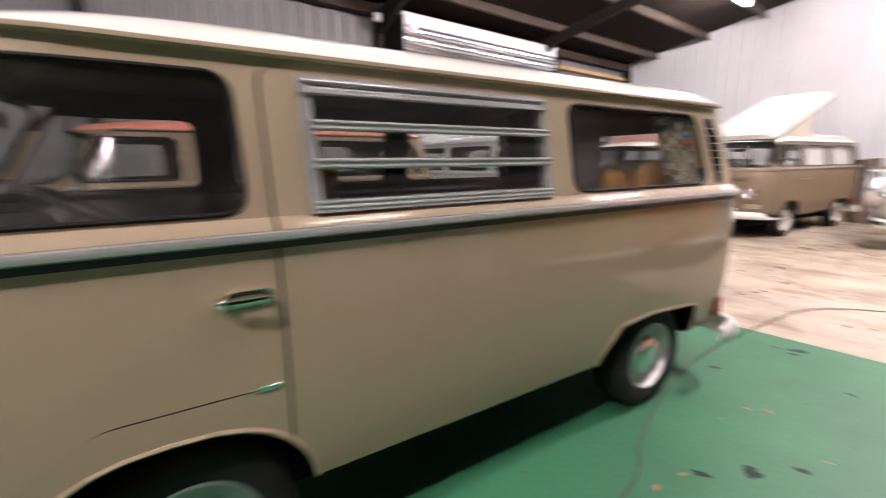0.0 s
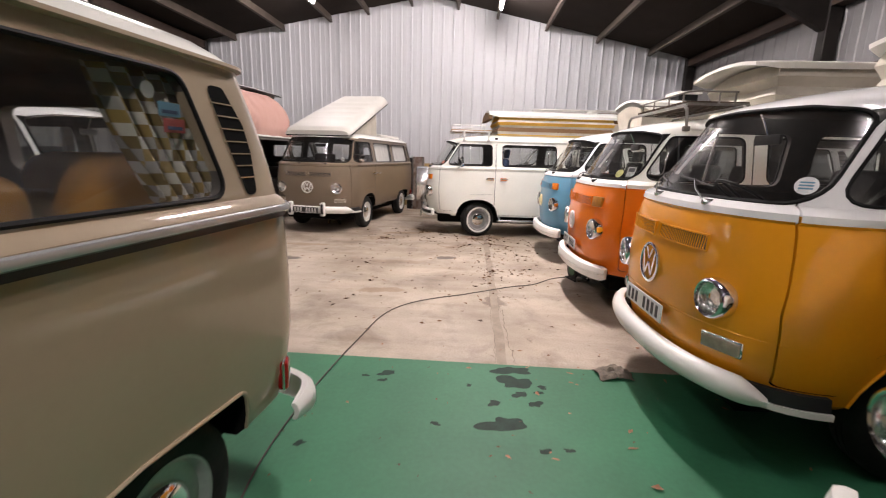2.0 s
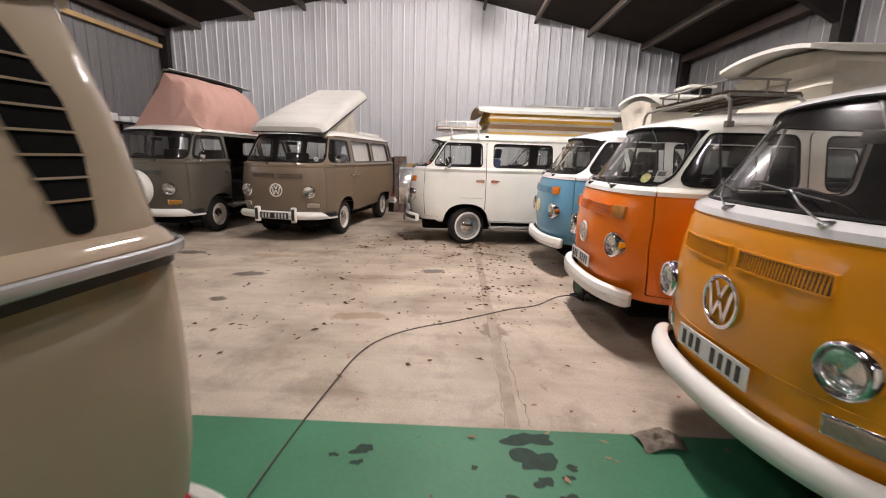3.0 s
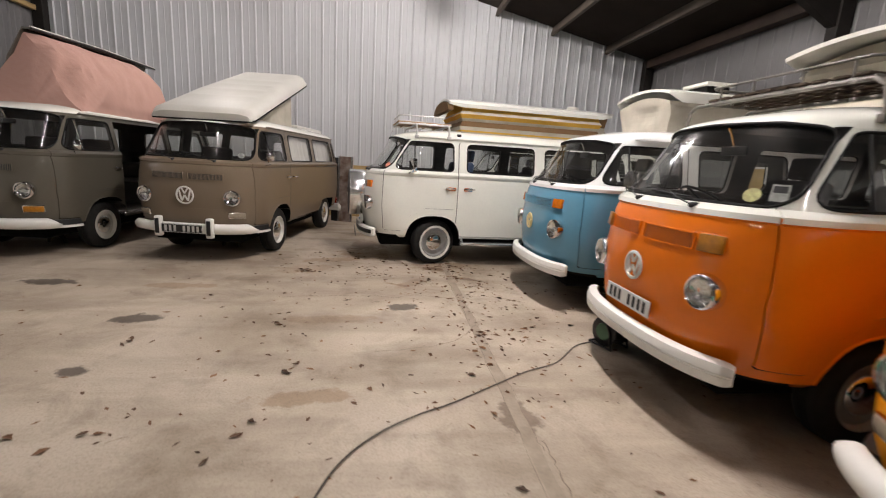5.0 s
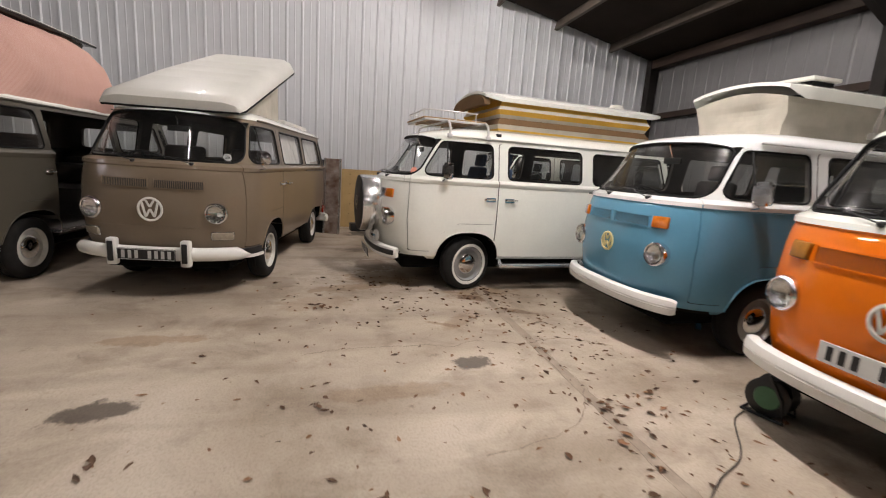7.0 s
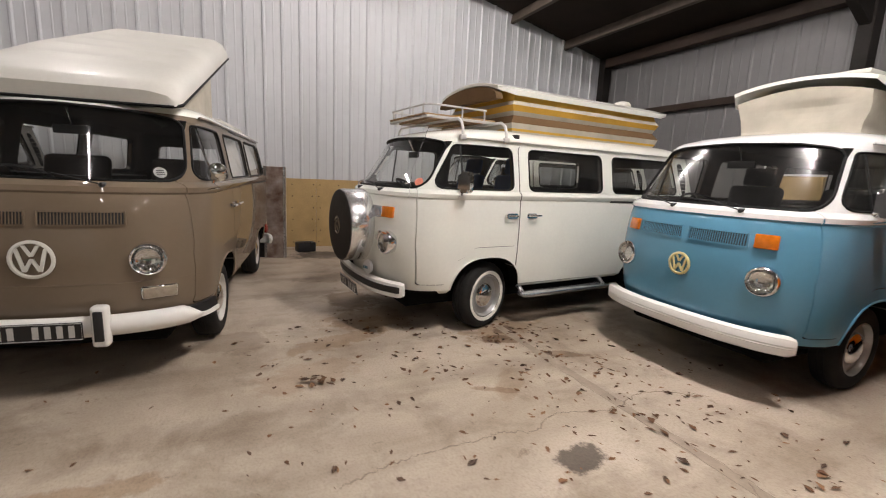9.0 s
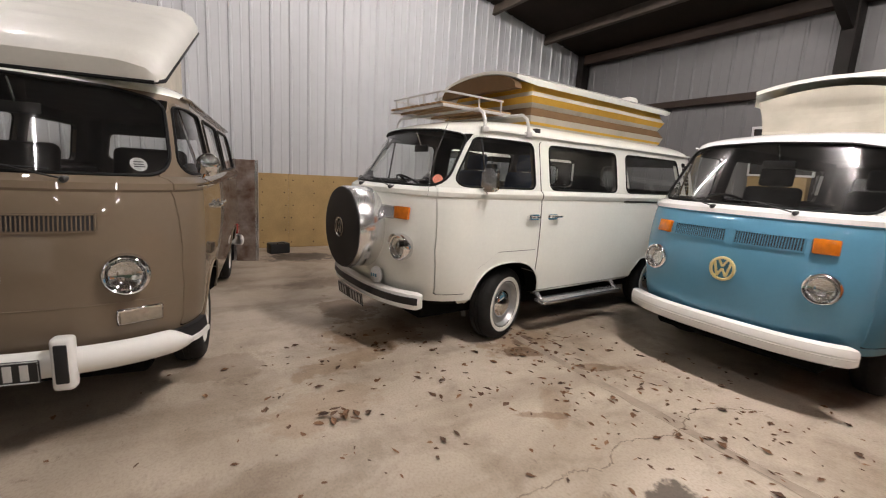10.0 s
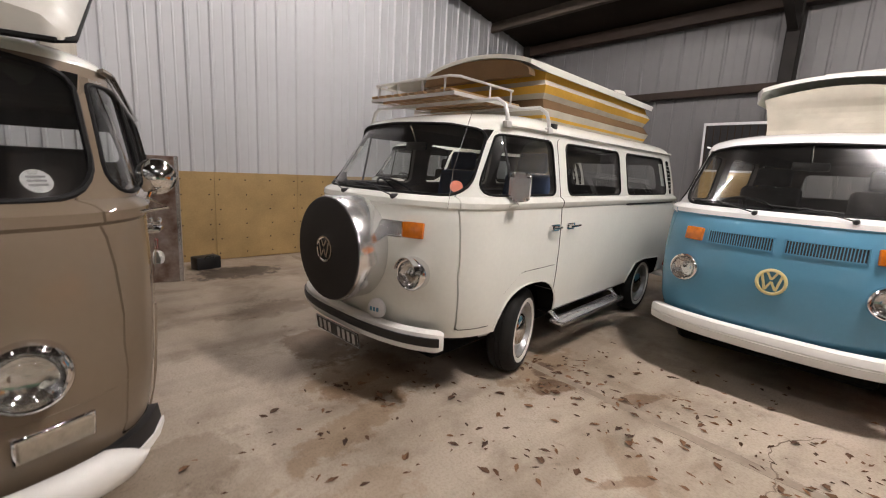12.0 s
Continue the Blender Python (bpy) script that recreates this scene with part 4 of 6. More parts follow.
STEELD = material("dark_steel_column", (0.020, 0.017, 0.015), 0.6, var=0.4, scale=4.0, spec=0.2)
PURLIN = material("grey_galvanised_purlin", (0.095, 0.075, 0.06), 0.6, 0.1, var=0.35, scale=5.0, spec=0.25)
PLY = material("ply_dado", (0.50, 0.34, 0.145), 0.65, var=0.35, scale=2.2, bump=0.06, fine=45.0)
TUBE_MATS = {}


def tube_material(power):
    if power not in TUBE_MATS:
        TUBE_MATS[power] = lamp_material("fluorescent_tube", (1.0, 0.92, 0.89), LAMP * power)
    return TUBE_MATS[power]


CASE = material("lamp_casing", (0.7, 0.7, 0.7), 0.4, var=0.1, scale=5.0)
GREEN = material("green_floor_paint", (0.035, 0.20, 0.095), 0.58, var=0.36, scale=1.3, bump=0.05, fine=35.0)


DARKOIL, BROWN, SOFT = (0.27, 0.255, 0.25), (0.78, 0.70, 0.61), (0.74, 0.71, 0.68)
# the damp mark at (-1.82, 11.1) also has the white van's shade in its tone
STAINS_SHADE = [(-3.55, 7.44, 0.20, 0.13, 0.1, DARKOIL), (-1.26, 7.88, 0.16, 0.11, 0.2, DARKOIL), (-4.92, 8.46, 0.26, 0.12, 0.0, DARKOIL), (-3.44, 6.49, 0.13, 0.08, 0.2, DARKOIL), (-0.60, 5.93, 0.13, 0.20, 0.3, (0.52, 0.48, 0.45)),
          (-1.95, 6.15, 0.34, 0.09, 0.1, BROWN), (-3.6, 8.45, 0.45, 0.10, 0.1, BROWN), (-1.95, 7.5, 0.45, 0.11, 0.1, (0.86, 0.80, 0.73)), (-1.82, 11.1, 0.30, 0.45, 0.0, (0.62, 0.55, 0.49)), (-1.75, 10.4, 0.45, 0.40, 0.0, BROWN), (-1.75, 12.2, 0.55, 0.25, 0.1, SOFT), (-1.65, 13.9, 0.60, 0.35, 0.0, DARKOIL),
          (-0.6, 9.75, 0.50, 0.22, 0.2, BROWN), (-1.2, 8.7, 0.30, 0.10, 0.9, (0.90, 0.85, 0.80)), (-2.5, 9.3, 0.45, 0.22, 0.3, (0.90, 0.85, 0.80)), (-3.0, 10.1, 0.35, 0.25, 0.1, SOFT), (-2.2, 9.9, 0.5, 0.15, 0.4, BROWN), (-0.80, 9.52, 0.22, 0.10, -0.5, (0.50, 0.40, 0.32)), (-0.60, 9.72, 0.14, 0.10, 0.2, (0.45, 0.36, 0.29)), (-1.29, 8.68, 0.18, 0.04, -0.5, (0.72, 0.64, 0.57)),
          (-1.95, 10.35, 0.28, 0.14, 0.3, (0.78, 0.70, 0.62)), (-0.45, 9.05, 0.30, 0.07, -0.4, (0.60, 0.50, 0.42))]


def concrete_material():
    """Old floated concrete: broad brown staining, streaks, pale scuffs and fine grit."""
    m = material("worn_concrete", (0.5, 0.42, 0.34), 0.6, bump=0.12, fine=55.0)
    n, l = m.node_tree.nodes, m.node_tree.links
    b = n["Principled BSDF"]
    co = n.new("ShaderNodeTexCoord")
    def tex(scale, detail, rough, stretch=(1, 1, 1), dist=0.0):
        mp = n.new("ShaderNodeMapping")
        mp.inputs["Scale"].default_value = stretch
        q = n.new("ShaderNodeTexNoise")
        q.inputs["Scale"].default_value, q.inputs["Detail"].default_value, q.inputs["Roughness"].default_value = scale, detail, rough
        q.inputs["Distortion"].default_value = dist
        l.new(co.outputs["Object"], mp.inputs[0])
        l.new(mp.outputs[0], q.inputs["Vector"])
        return q.outputs["Fac"]
    def ramp(src, a, ca, z, cz):
        r = n.new("ShaderNodeValToRGB")
        r.color_ramp.elements[0].position, r.color_ramp.elements[1].position = a, z
        r.color_ramp.elements[0].color, r.color_ramp.elements[1].color = (*ca, 1), (*cz, 1)
        l.new(src, r.inputs[0])
        return r.outputs[0]
    def mul(a, c, f=1.0):
        x = n.new("ShaderNodeMix")
        x.data_type, x.blend_type = "RGBA", "MULTIPLY"
        x.inputs[0].default_value = f
        l.new(a, x.inputs[6])
        l.new(c, x.inputs[7])
        return x.outputs[2]
    base = ramp(tex(0.55, 8, 0.62, dist=0.6), 0.36, (0.342, 0.277, 0.209), 0.60, (0.512, 0.438, 0.351))
    c = mul(base, ramp(tex(1.9, 7, 0.7, dist=0.4), 0.33, (0.62, 0.58, 0.54), 0.50, (1, 1, 1)), 0.75)
    c = mul(c, ramp(tex(1.2, 6, 0.6, (0.35, 2.2, 1.0)), 0.36, (0.72, 0.69, 0.66), 0.52, (1, 1, 1)), 0.7)
    c = mul(c, ramp(tex(70.0, 3, 0.6), 0.30, (0.72, 0.70, 0.68), 0.55, (1, 1, 1)), 0.7)
    c = mul(c, ramp(tex(9.0, 5, 0.75, dist=0.8), 0.27, (0.5, 0.45, 0.4), 0.38, (1, 1, 1)), 0.8)
    # single stains, one with shade in its tone: x, y, half length, half width, turn, depth of tone
    sep = n.new("ShaderNodeSeparateXYZ")
    l.new(co.outputs["Object"], sep.inputs[0])
    wob = tex(5.0, 6, 0.7)
    def mth(kind, a, v):
        q = n.new("ShaderNodeMath")
        q.operation = kind
        for i, w in enumerate((a, v)):
            if isinstance(w, (int, float)):
                q.inputs[i].default_value = w
            else:
                l.new(w, q.inputs[i])
        return q.outputs[0]
    for x, y, ha, hb, turn, tone in STAINS_SHADE:
        px, py = mth("SUBTRACT", sep.outputs["X"], x), mth("SUBTRACT", sep.outputs["Y"], y)
        ca, sa = math.cos(turn), math.sin(turn)
        u = mth("ADD", mth("MULTIPLY", px, ca / ha), mth("MULTIPLY", py, sa / ha))
        v = mth("ADD", mth("MULTIPLY", px, -sa / hb), mth("MULTIPLY", py, ca / hb))
        d = mth("SQRT", mth("ADD", mth("MULTIPLY", u, u), mth("MULTIPLY", v, v)), 0.0)
        d = mth("ADD", d, mth("MULTIPLY", mth("SUBTRACT", wob, 0.5), 2.6))
        c = mul(c, ramp(d, 0.75, tone, 1.15, (1, 1, 1)))
    l.new(c, b.inputs["Base Color"])
    l.new(ramp(tex(1.4, 5, 0.6), 0.35, (0.42,) * 3, 0.65, (0.72,) * 3), b.inputs["Roughness"])
    return m


CONCRETE = concrete_material()

# floor
fl = part("floor", box(bmesh.new(), (WALL_W, WALL_S, -0.12), (WALL_E, WALL_N, 0.0)), CONCRETE, smooth=False)
tagged(fl, "worn pale concrete workshop floor with stains", "floor", kind="structure")
gp = part("floor_paint", box(bmesh.new(), (WALL_W + 0.01, WALL_S + 0.01, 0.0), (WALL_E - 0.01, 4.48, 0.004)), GREEN, smooth=False)
tagged(gp, "scuffed green painted floor area", "floor", kind="structure")


def profiled(name, along, a0, a1, fixed, top, mat, label, inward, pitch=0.30, deep=0.030):
    """Profiled sheeting: trapezoid ribs with flat pans between, up to a top line."""
    bm = bmesh.new()
    pts = []
    a = a0
    while a < a1 - 1e-6:
        for d, o in ((0.0, 0.0), (pitch / 2 - 0.038, 0.0), (pitch / 2 - 0.032, deep / 6), (pitch / 2 - 0.018, deep / 6), (pitch / 2 - 0.012, 0.0), (pitch - 0.062, 0.0), (pitch - 0.045, deep), (pitch - 0.017, deep)):
            if a + d < a1:
                pts.append((a + d, o))
        a += pitch
    pts.append((a1, 0.0))
    rows = []
    for p, o in pts:
        rows.append([bm.verts.new((p, fixed + inward * o, z) if along == "x" else (fixed + inward * o, p, z)) for z in (0.0, top(p))])
    for q, r in zip(rows, rows[1:]):
        bm.faces.new((q[0], q[1], r[1], r[0]))
    back = [bm.verts.new((p, fixed - inward * 0.12, z) if along == "x" else (fixed - inward * 0.12, p, z)) for p, z in ((a0, 0.0), (a1, 0.0), (a1, top(a1)), (RIDGE_X if along == "x" else (a0 + a1) / 2, top(RIDGE_X if along == "x" else a0)), (a0, top(a0)))]
    bm.faces.new(back)
    ob = part(name, bm, mat, smooth=False)
    return tagged(ob, label, "wall", kind="structure")


profiled("wall_north", "x", WALL_W, WALL_E, WALL_N, roof_z, SHEET, "pale grey profiled steel gable wall", -1)
# south gable is out of view; its dark colour keeps bounced light low
profiled("wall_south", "x", WALL_W, WALL_E, WALL_S, roof_z, STEELW, "unseen profiled steel gable wall, dark brown to cut bounced light", 1)
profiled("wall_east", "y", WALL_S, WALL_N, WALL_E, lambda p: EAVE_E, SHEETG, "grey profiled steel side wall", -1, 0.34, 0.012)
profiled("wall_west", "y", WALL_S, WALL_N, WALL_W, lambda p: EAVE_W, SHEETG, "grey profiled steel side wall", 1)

# roof
bm = bmesh.new()
for sgn, xe in ((-1, WALL_W), (1, WALL_E)):
    prism(bm, [(RIDGE_X, RIDGE_Z), (xe, roof_z(xe)), (xe, roof_z(xe) + 0.12), (RIDGE_X, RIDGE_Z + 0.12)], "y", WALL_S - 0.1, WALL_N + 0.1)
tagged(part("ceiling", bm, ROOFM, smooth=False), "dark brown sheeted pitched roof", "ceiling", kind="structure")
for x in (-8.08, -6.6, -5.2, -4.1, -2.85, -1.48, -0.37, 1.0, 2.42, 3.86):
    tilt = math.degrees(math.atan2(RIDGE_Z - EAVE_E, WALL_E - RIDGE_X)) if x > RIDGE_X else -math.degrees(math.atan2(RIDGE_Z - EAVE_W, RIDGE_X - WALL_W))
    bm = box(bmesh.new(), (-0.035, WALL_S, -0.19), (0.035, WALL_N - 0.01, -0.001))
    tagged(part("purlin", bm, PURLIN, at=pose(x, 0, roof_z(x), 0, tilt, 0), smooth=False), "grey steel roof purlin", "purlin", "roof purlins", "structure")

# portal frames
for y in (14.60, 9.72, 5.05, 0.2, -4.6):
    for sgn, xe, ez in ((-1, WALL_W, EAVE_W), (1, WALL_E, EAVE_E)):
        bm = box(bmesh.new(), (xe - (0.26 if sgn > 0 else -0.035), y - 0.09, 0), (xe + (0.26 if sgn < 0 else -0.035), y + 0.09, ez - 0.02), 0.01, 1)
        tagged(part("column", bm, STEELD, smooth=False), "dark steel portal column", "column", "portal frames", "structure")
        if y < 14:
            bm = bmesh.new()
            prism(bm, [(xe, ez - 0.20), (RIDGE_X, RIDGE_Z - 0.20), (RIDGE_X, RIDGE_Z - 0.42), (xe - sgn * 1.0, roof_z(xe - sgn * 1.0) - 0.44), (xe - sgn * 0.3, ez - 0.6), (xe, ez - 0.6)], "y", y - 0.06, y + 0.06)
            tagged(part("rafter", bm, STEELD, smooth=False), "dark steel rafter with haunch", "rafter", "portal frames", "structure")
# eave beams and wall rails
for name, x0, x1, z0, z1, y0, y1, mt, lab in (("eave_beam", 4.80, 5.01, 4.08, 4.28, -6.9, 14.5, STEELW, "brown steel eaves beam along the side wall"), ("eave_beam", -9.06, -8.86, 4.40, 4.60, -6.9, 14.5, STEELW, "brown steel eaves beam along the side wall"),
                                            ("wall_rail", 4.90, 5.01, 2.93, 3.05, -6.9, 14.5, STEELW, "brown steel rail along the side wall"), ("wall_rail", -9.06, -8.95, 4.10, 4.20, 10.6, 14.5, PLY, "ochre timber rail along the side wall")):
    tagged(part(name, box(bmesh.new(), (x0, y0, z0), (x1, y1, z1), 0.006, 1), mt, smooth=False), lab, "beam", kind="structure")

# plywood dado on the gable wall
x = -9.0
while x < WALL_E - 0.3:
    w = min(1.22, WALL_E - 0.04 - x)
    bm = box(bmesh.new(), (x + 0.002, WALL_N - 0.062, 0.01), (x + w - 0.002, WALL_N - 0.038, 1.28), 0.002, 1)
    dp = tagged(part("dado_panel", bm, PLY, smooth=False), "bare plywood dado board", "panel", "dado boards", "structure")
    bm = bmesh.new()
    for q in range(4):
        for h in range(6):
            lathe(bm, [(0.011, 0.0), (0.009, -0.004), (0.0, -0.005)], 8, "y", Matrix.Translation((x + 0.06 + (w - 0.12) * q / 3 + 0.015 * math.sin(q * 5 + h * 3 + x), WALL_N - 0.062, 0.10 + 0.215 * h)))
    tagged(part("screw_heads", bm, STEELW, dp), kind="stuff")
    x += 1.22

# fluorescent lamps
for x, y, power in TUBES:
    z = roof_z(x) - 0.30
    f = thing("strip_light", "white fluorescent strip light under the roof", "strip light", pose(x, y, z), "strip lights")
    part("casing", box(bmesh.new(), (-0.05, -0.78, 0.0), (0.05, 0.78, 0.06), 0.008, 1), CASE, f)
    part("tube", tube(bmesh.new(), [(0, -0.74, -0.045), (0, 0.74, -0.045)], 0.032, 8), tube_material(power), f)

# ---- the vans ----
def raised_lid(van, x0, x1, hw, z0, crown, canvas_x0, canvas_x1, canvas_hw, base, bands, lid_label, canvas_label, fold=0.03, drop=0.05, lid_mat=None):
    """A raised roof: an arched lid over a folding canvas wall."""
    bm = bmesh.new()
    secs = []
    n, m = 14, 16
    for i in range(n + 1):
        w = i / n
        x = x0 + (x1 - x0) * w
        e = 1 - max(0, abs(2 * w - 1) - 0.86) / 0.14 * 0.10
        top, low = [], []
        for k in range(m + 1):
            y = (-1 + 2 * k / m) * hw * e
            z = z0 + drop + crown * (1 - (y / hw) ** 2) ** 0.8 - 0.02 * (1 - e) * 10 * 0.5
            top.append((x, y, z))
            low.append((x, y * 0.985, max(z - drop - 0.015, z0) if abs(y) > hw * 0.9 else z - 0.03))
        secs.append(top + low[::-1])
    ribbon(bm, secs)
    lid = part("roof_lid", bm, lid_mat or LIDMAT, van, lid_label)
    # canvas wall, in bands of (height share, material), folded in and out
    zc = z0 + 0.02
    z = base
    for share, mat, bulge0, bulge1 in bands:
        z2 = z + (zc - base) * share
        bm = bmesh.new()
        def loop(zz, b):
            h, a, c = canvas_hw + b, canvas_x0 + b, canvas_x1 - b
            out = []
            for (ax, ay), (bx, by) in (((a, -h), (a, h)), ((a, h), (c, h)), ((c, h), (c, -h)), ((c, -h), (a, -h))):
                for q in range(12):
                    t = q / 12
                    px, py = ax + (bx - ax) * t, ay + (by - ay) * t
                    wob = fold * noise.noise(Vector((px * 3.1, py * 3.1, zz * 7.0)))
                    dz = 0.0
                    if zz > zc - 0.01 and abs(py) < h * 0.98:
                        dz = crown * 0.8 * (1 - (py / h) ** 2) if (ax == bx) else 0.0
                    out.append((px + (wob if ax == bx else 0), py + (wob if ay == by else 0), zz + dz))
            return out
        ribbon(bm, [loop(z, bulge0), loop((z + z2) / 2, (bulge0 + bulge1) / 2), loop(z2, bulge1)], caps=False)
        part("canvas_band", bm, mat, van, canvas_label)
        z = z2
    return lid


def roof_rack(van, x0, x1, hw, z, rail, wood, metal, hoop=-0.22):
    """A luggage rack: gutter hoops, slatted deck and a low rail."""
    rack = part("roof_rack", tube(bmesh.new(), [(x0, -hw, z), (x0, hw, z), (x1, hw, z), (x1, -hw, z)], 0.013, 8, True), metal, van, "tubular roof rack with a slatted deck")
    for x in (x0 + hoop, x1 + 0.08):
        g = side_y(x, 1.80) + 0.02
        pts = [(x, -g, 1.805), (x, -g + 0.005, 1.87), (x, -g + 0.03, z - 0.06), (x, -g + 0.09, z - 0.022)]
        part("rack_hoop", tube(bmesh.new(), pts + [(p[0], -p[1], p[2]) for p in pts[::-1]], 0.014, 8), metal, rack)
        for y0 in (-1, 1):
            part("gutter_clamp", box(bmesh.new(), (x - 0.03, y0 * g - 0.02, 1.785), (x + 0.03, y0 * g + 0.02, 1.83), 0.008, 2), metal, rack)
    n = 10
    for k in range(n):
        y = -hw + 2 * hw * (k + 0.5) / n
        w = hw / n * 0.70
        part("slat", box(bmesh.new(), (x1 - 0.02, y - w, z + 0.012), (x0 + 0.02, y + w, z + 0.030), 0.004, 1), wood, rack)
    for k in range(4):
        x = x0 + (x1 - x0) * (k + 0.6) / 4.2
        part("bearer", tube(bmesh.new(), [(x, -hw, z), (x, hw, z)], 0.010, 6), wood, rack)
    if rail:
        h = z + 0.11
        part("rail", tube(bmesh.new(), [(x1 + 0.1, hw, h), (x0 - 0.05, hw, h), (x0, hw - 0.05, h), (x0, 0, h), (x0, -hw + 0.05, h), (x0 - 0.05, -hw, h), (x1 + 0.1, -hw, h)], 0.009, 8), metal, rack)
        for x, y in ((x0, -hw * 0.8), (x0, -hw * 0.3), (x0, hw * 0.3), (x0, hw * 0.8), (x1 + 0.12, hw), (x1 + 0.12, -hw), ((x0 + x1) / 2, hw), ((x0 + x1) / 2, -hw)):
            part("rail_post", tube(bmesh.new(), [(x, y, z), (x, y, h)], 0.008, 6), metal, rack)
    return rack


def spare_cover(van, y, z, r, x0, x1, face, band, label, turn=0.0):
    bm = bmesh.new()
    hub = Matrix.Translation((x0, y, z)) @ Matrix.Rotation(radians(turn), 4, "Z") @ Matrix.Translation((-x0, 0, 0))
    lathe(bm, [(r - 0.01, x0), (r, x0 + 0.02), (r, x1 - 0.03), (r - 0.008, x1 - 0.008)], 48, "x", hub)
    c = part("spare_wheel_cover", bm, band, van, label)
    bm = bmesh.new()
    lathe(bm, [(r - 0.006, x1 - 0.012), (r - 0.012, x1 - 0.002), (r - 0.05, x1 + 0.004), (r * 0.5, x1 + 0.010), (0.0, x1 + 0.012)], 48, "x", hub)
    part("cover_face", bm, face, c)
    return c


def flag_cloth(name):
    """Printed cloth: a blue field with white and red crosses, by the cover's own coordinates."""
    m = material(name, (0.5, 0.5, 0.5), 0.85, var=0.0, bump=0.3, fine=18.0)
    n, l = m.node_tree.nodes, m.node_tree.links
    b = n["Principled BSDF"]
    co = n.new("ShaderNodeTexCoord")
    sp = n.new("ShaderNodeSeparateXYZ")
    l.new(co.outputs["Object"], sp.inputs[0])
    def op(kind, a, v=None):
        q = n.new("ShaderNodeMath")
        q.operation = kind
        for i, s in enumerate((a, v)):
            if s is None:
                continue
            if isinstance(s, (int, float)):
                q.inputs[i].default_value = s
            else:
                l.new(s, q.inputs[i])
        return q.outputs[0]
    y0, z0 = op("SUBTRACT", sp.outputs["Y"], 0.05), op("SUBTRACT", sp.outputs["Z"], 0.845)
    y, z = op("SUBTRACT", y0, op("MULTIPLY", z0, 0.28)), op("SUBTRACT", z0, op("MULTIPLY", y0, 0.06))
    ay, az = op("ABSOLUTE", y), op("ABSOLUTE", z)
    straight = op("MINIMUM", ay, az)
    slant = op("ABSOLUTE", op("SUBTRACT", op("MULTIPLY", ay, 0.92), az))
    sign = op("MULTIPLY", y, z)
    thin = op("ABSOLUTE", op("ADD", slant, -0.010))
    white = op("MAXIMUM", op("LESS_THAN", straight, 0.100), op("LESS_THAN", slant, 0.046))
    red = op("MAXIMUM", op("LESS_THAN", straight, 0.056), op("MULTIPLY", op("LESS_THAN", thin, 0.010), op("GREATER_THAN", straight, 0.100)))
    m1, m2 = n.new("ShaderNodeMix"), n.new("ShaderNodeMix")
    m1.data_type = m2.data_type = "RGBA"
    m1.inputs[6].default_value, m1.inputs[7].default_value = (0.018, 0.022, 0.11, 1), (0.62, 0.60, 0.58, 1)
    m2.inputs[7].default_value = (0.36, 0.055, 0.075, 1)
    l.new(white, m1.inputs[0])
    l.new(m1.outputs[2], m2.inputs[6])
    l.new(red, m2.inputs[0])
    l.new(m2.outputs[2], b.inputs["Base Color"])
    return m


def check_cloth(name):
    """Checked curtain cloth in white, mustard and grey."""
    m = material(name, (0.6, 0.58, 0.5), 0.9, bump=0.2, fine=80.0)
    n, l = m.node_tree.nodes, m.node_tree.links
    co = n.new("ShaderNodeTexCoord")
    mp = n.new("ShaderNodeMapping")
    l.new(co.outputs["UV"], mp.inputs[0])
    a = n.new("ShaderNodeTexChecker")
    a.inputs["Scale"].default_value = 26.0
    a.inputs["Color1"].default_value, a.inputs["Color2"].default_value = (0.46, 0.44, 0.38, 1), (0.24, 0.165, 0.045, 1)
    c = n.new("ShaderNodeTexChecker")
    c.inputs["Scale"].default_value = 13.0
    c.inputs["Color1"].default_value, c.inputs["Color2"].default_value = (1, 1, 1, 1), (0.55, 0.55, 0.58, 1)
    x = n.new("ShaderNodeMix")
    x.data_type, x.blend_type = "RGBA", "MULTIPLY"
    x.inputs[0].default_value = 1.0
    l.new(mp.outputs[0], a.inputs[0])
    l.new(mp.outputs[0], c.inputs[0])
    l.new(a.outputs[0], x.inputs[6])
    l.new(c.outputs[0], x.inputs[7])
    l.new(x.outputs[2], n["Principled BSDF"].inputs["Base Color"])
    return m


def disc_sticker(van, y, z, r, mat, label, mark=None, inside=-0.012):
    m = front_frame(y, z, inside)
    s = part("sticker", lathe(bmesh.new(), [(r, 0.0), (r, 0.002), (0.0, 0.002)], 28, "x"), mat, van, label, m)
    if mark:
        bm = bmesh.new()
        for k in (-1, 0, 1):
            box(bm, (0.0025, -r * 0.6, k * r * 0.35 - r * 0.08), (0.0035, r * 0.6, k * r * 0.35 + r * 0.08))
        part("bars", bm, mark, s)


STICKW = material("sticker_white", (0.7, 0.7, 0.7), 0.4, var=0.1, scale=30.0)
STICKG = material("sticker_grey", (0.30, 0.31, 0.29), 0.5, var=0.3, scale=50.0)
STICKB = material("sticker_blue", (0.10, 0.24, 0.33), 0.4, var=0.1, scale=30.0)
STICKY = material("sticker_yellow", (0.40, 0.39, 0.13), 0.5, var=0.4, scale=40.0)
STICKR = material("sticker_red", (0.30, 0.06, 0.05), 0.4, var=0.1, scale=30.0)
MAROON = material("maroon_striped_cloth", (0.10, 0.028, 0.022), 0.9, var=0.4, scale=12.0)
STICKP = material("sticker_coral", (0.75, 0.26, 0.18), 0.4, var=0.1, scale=30.0)
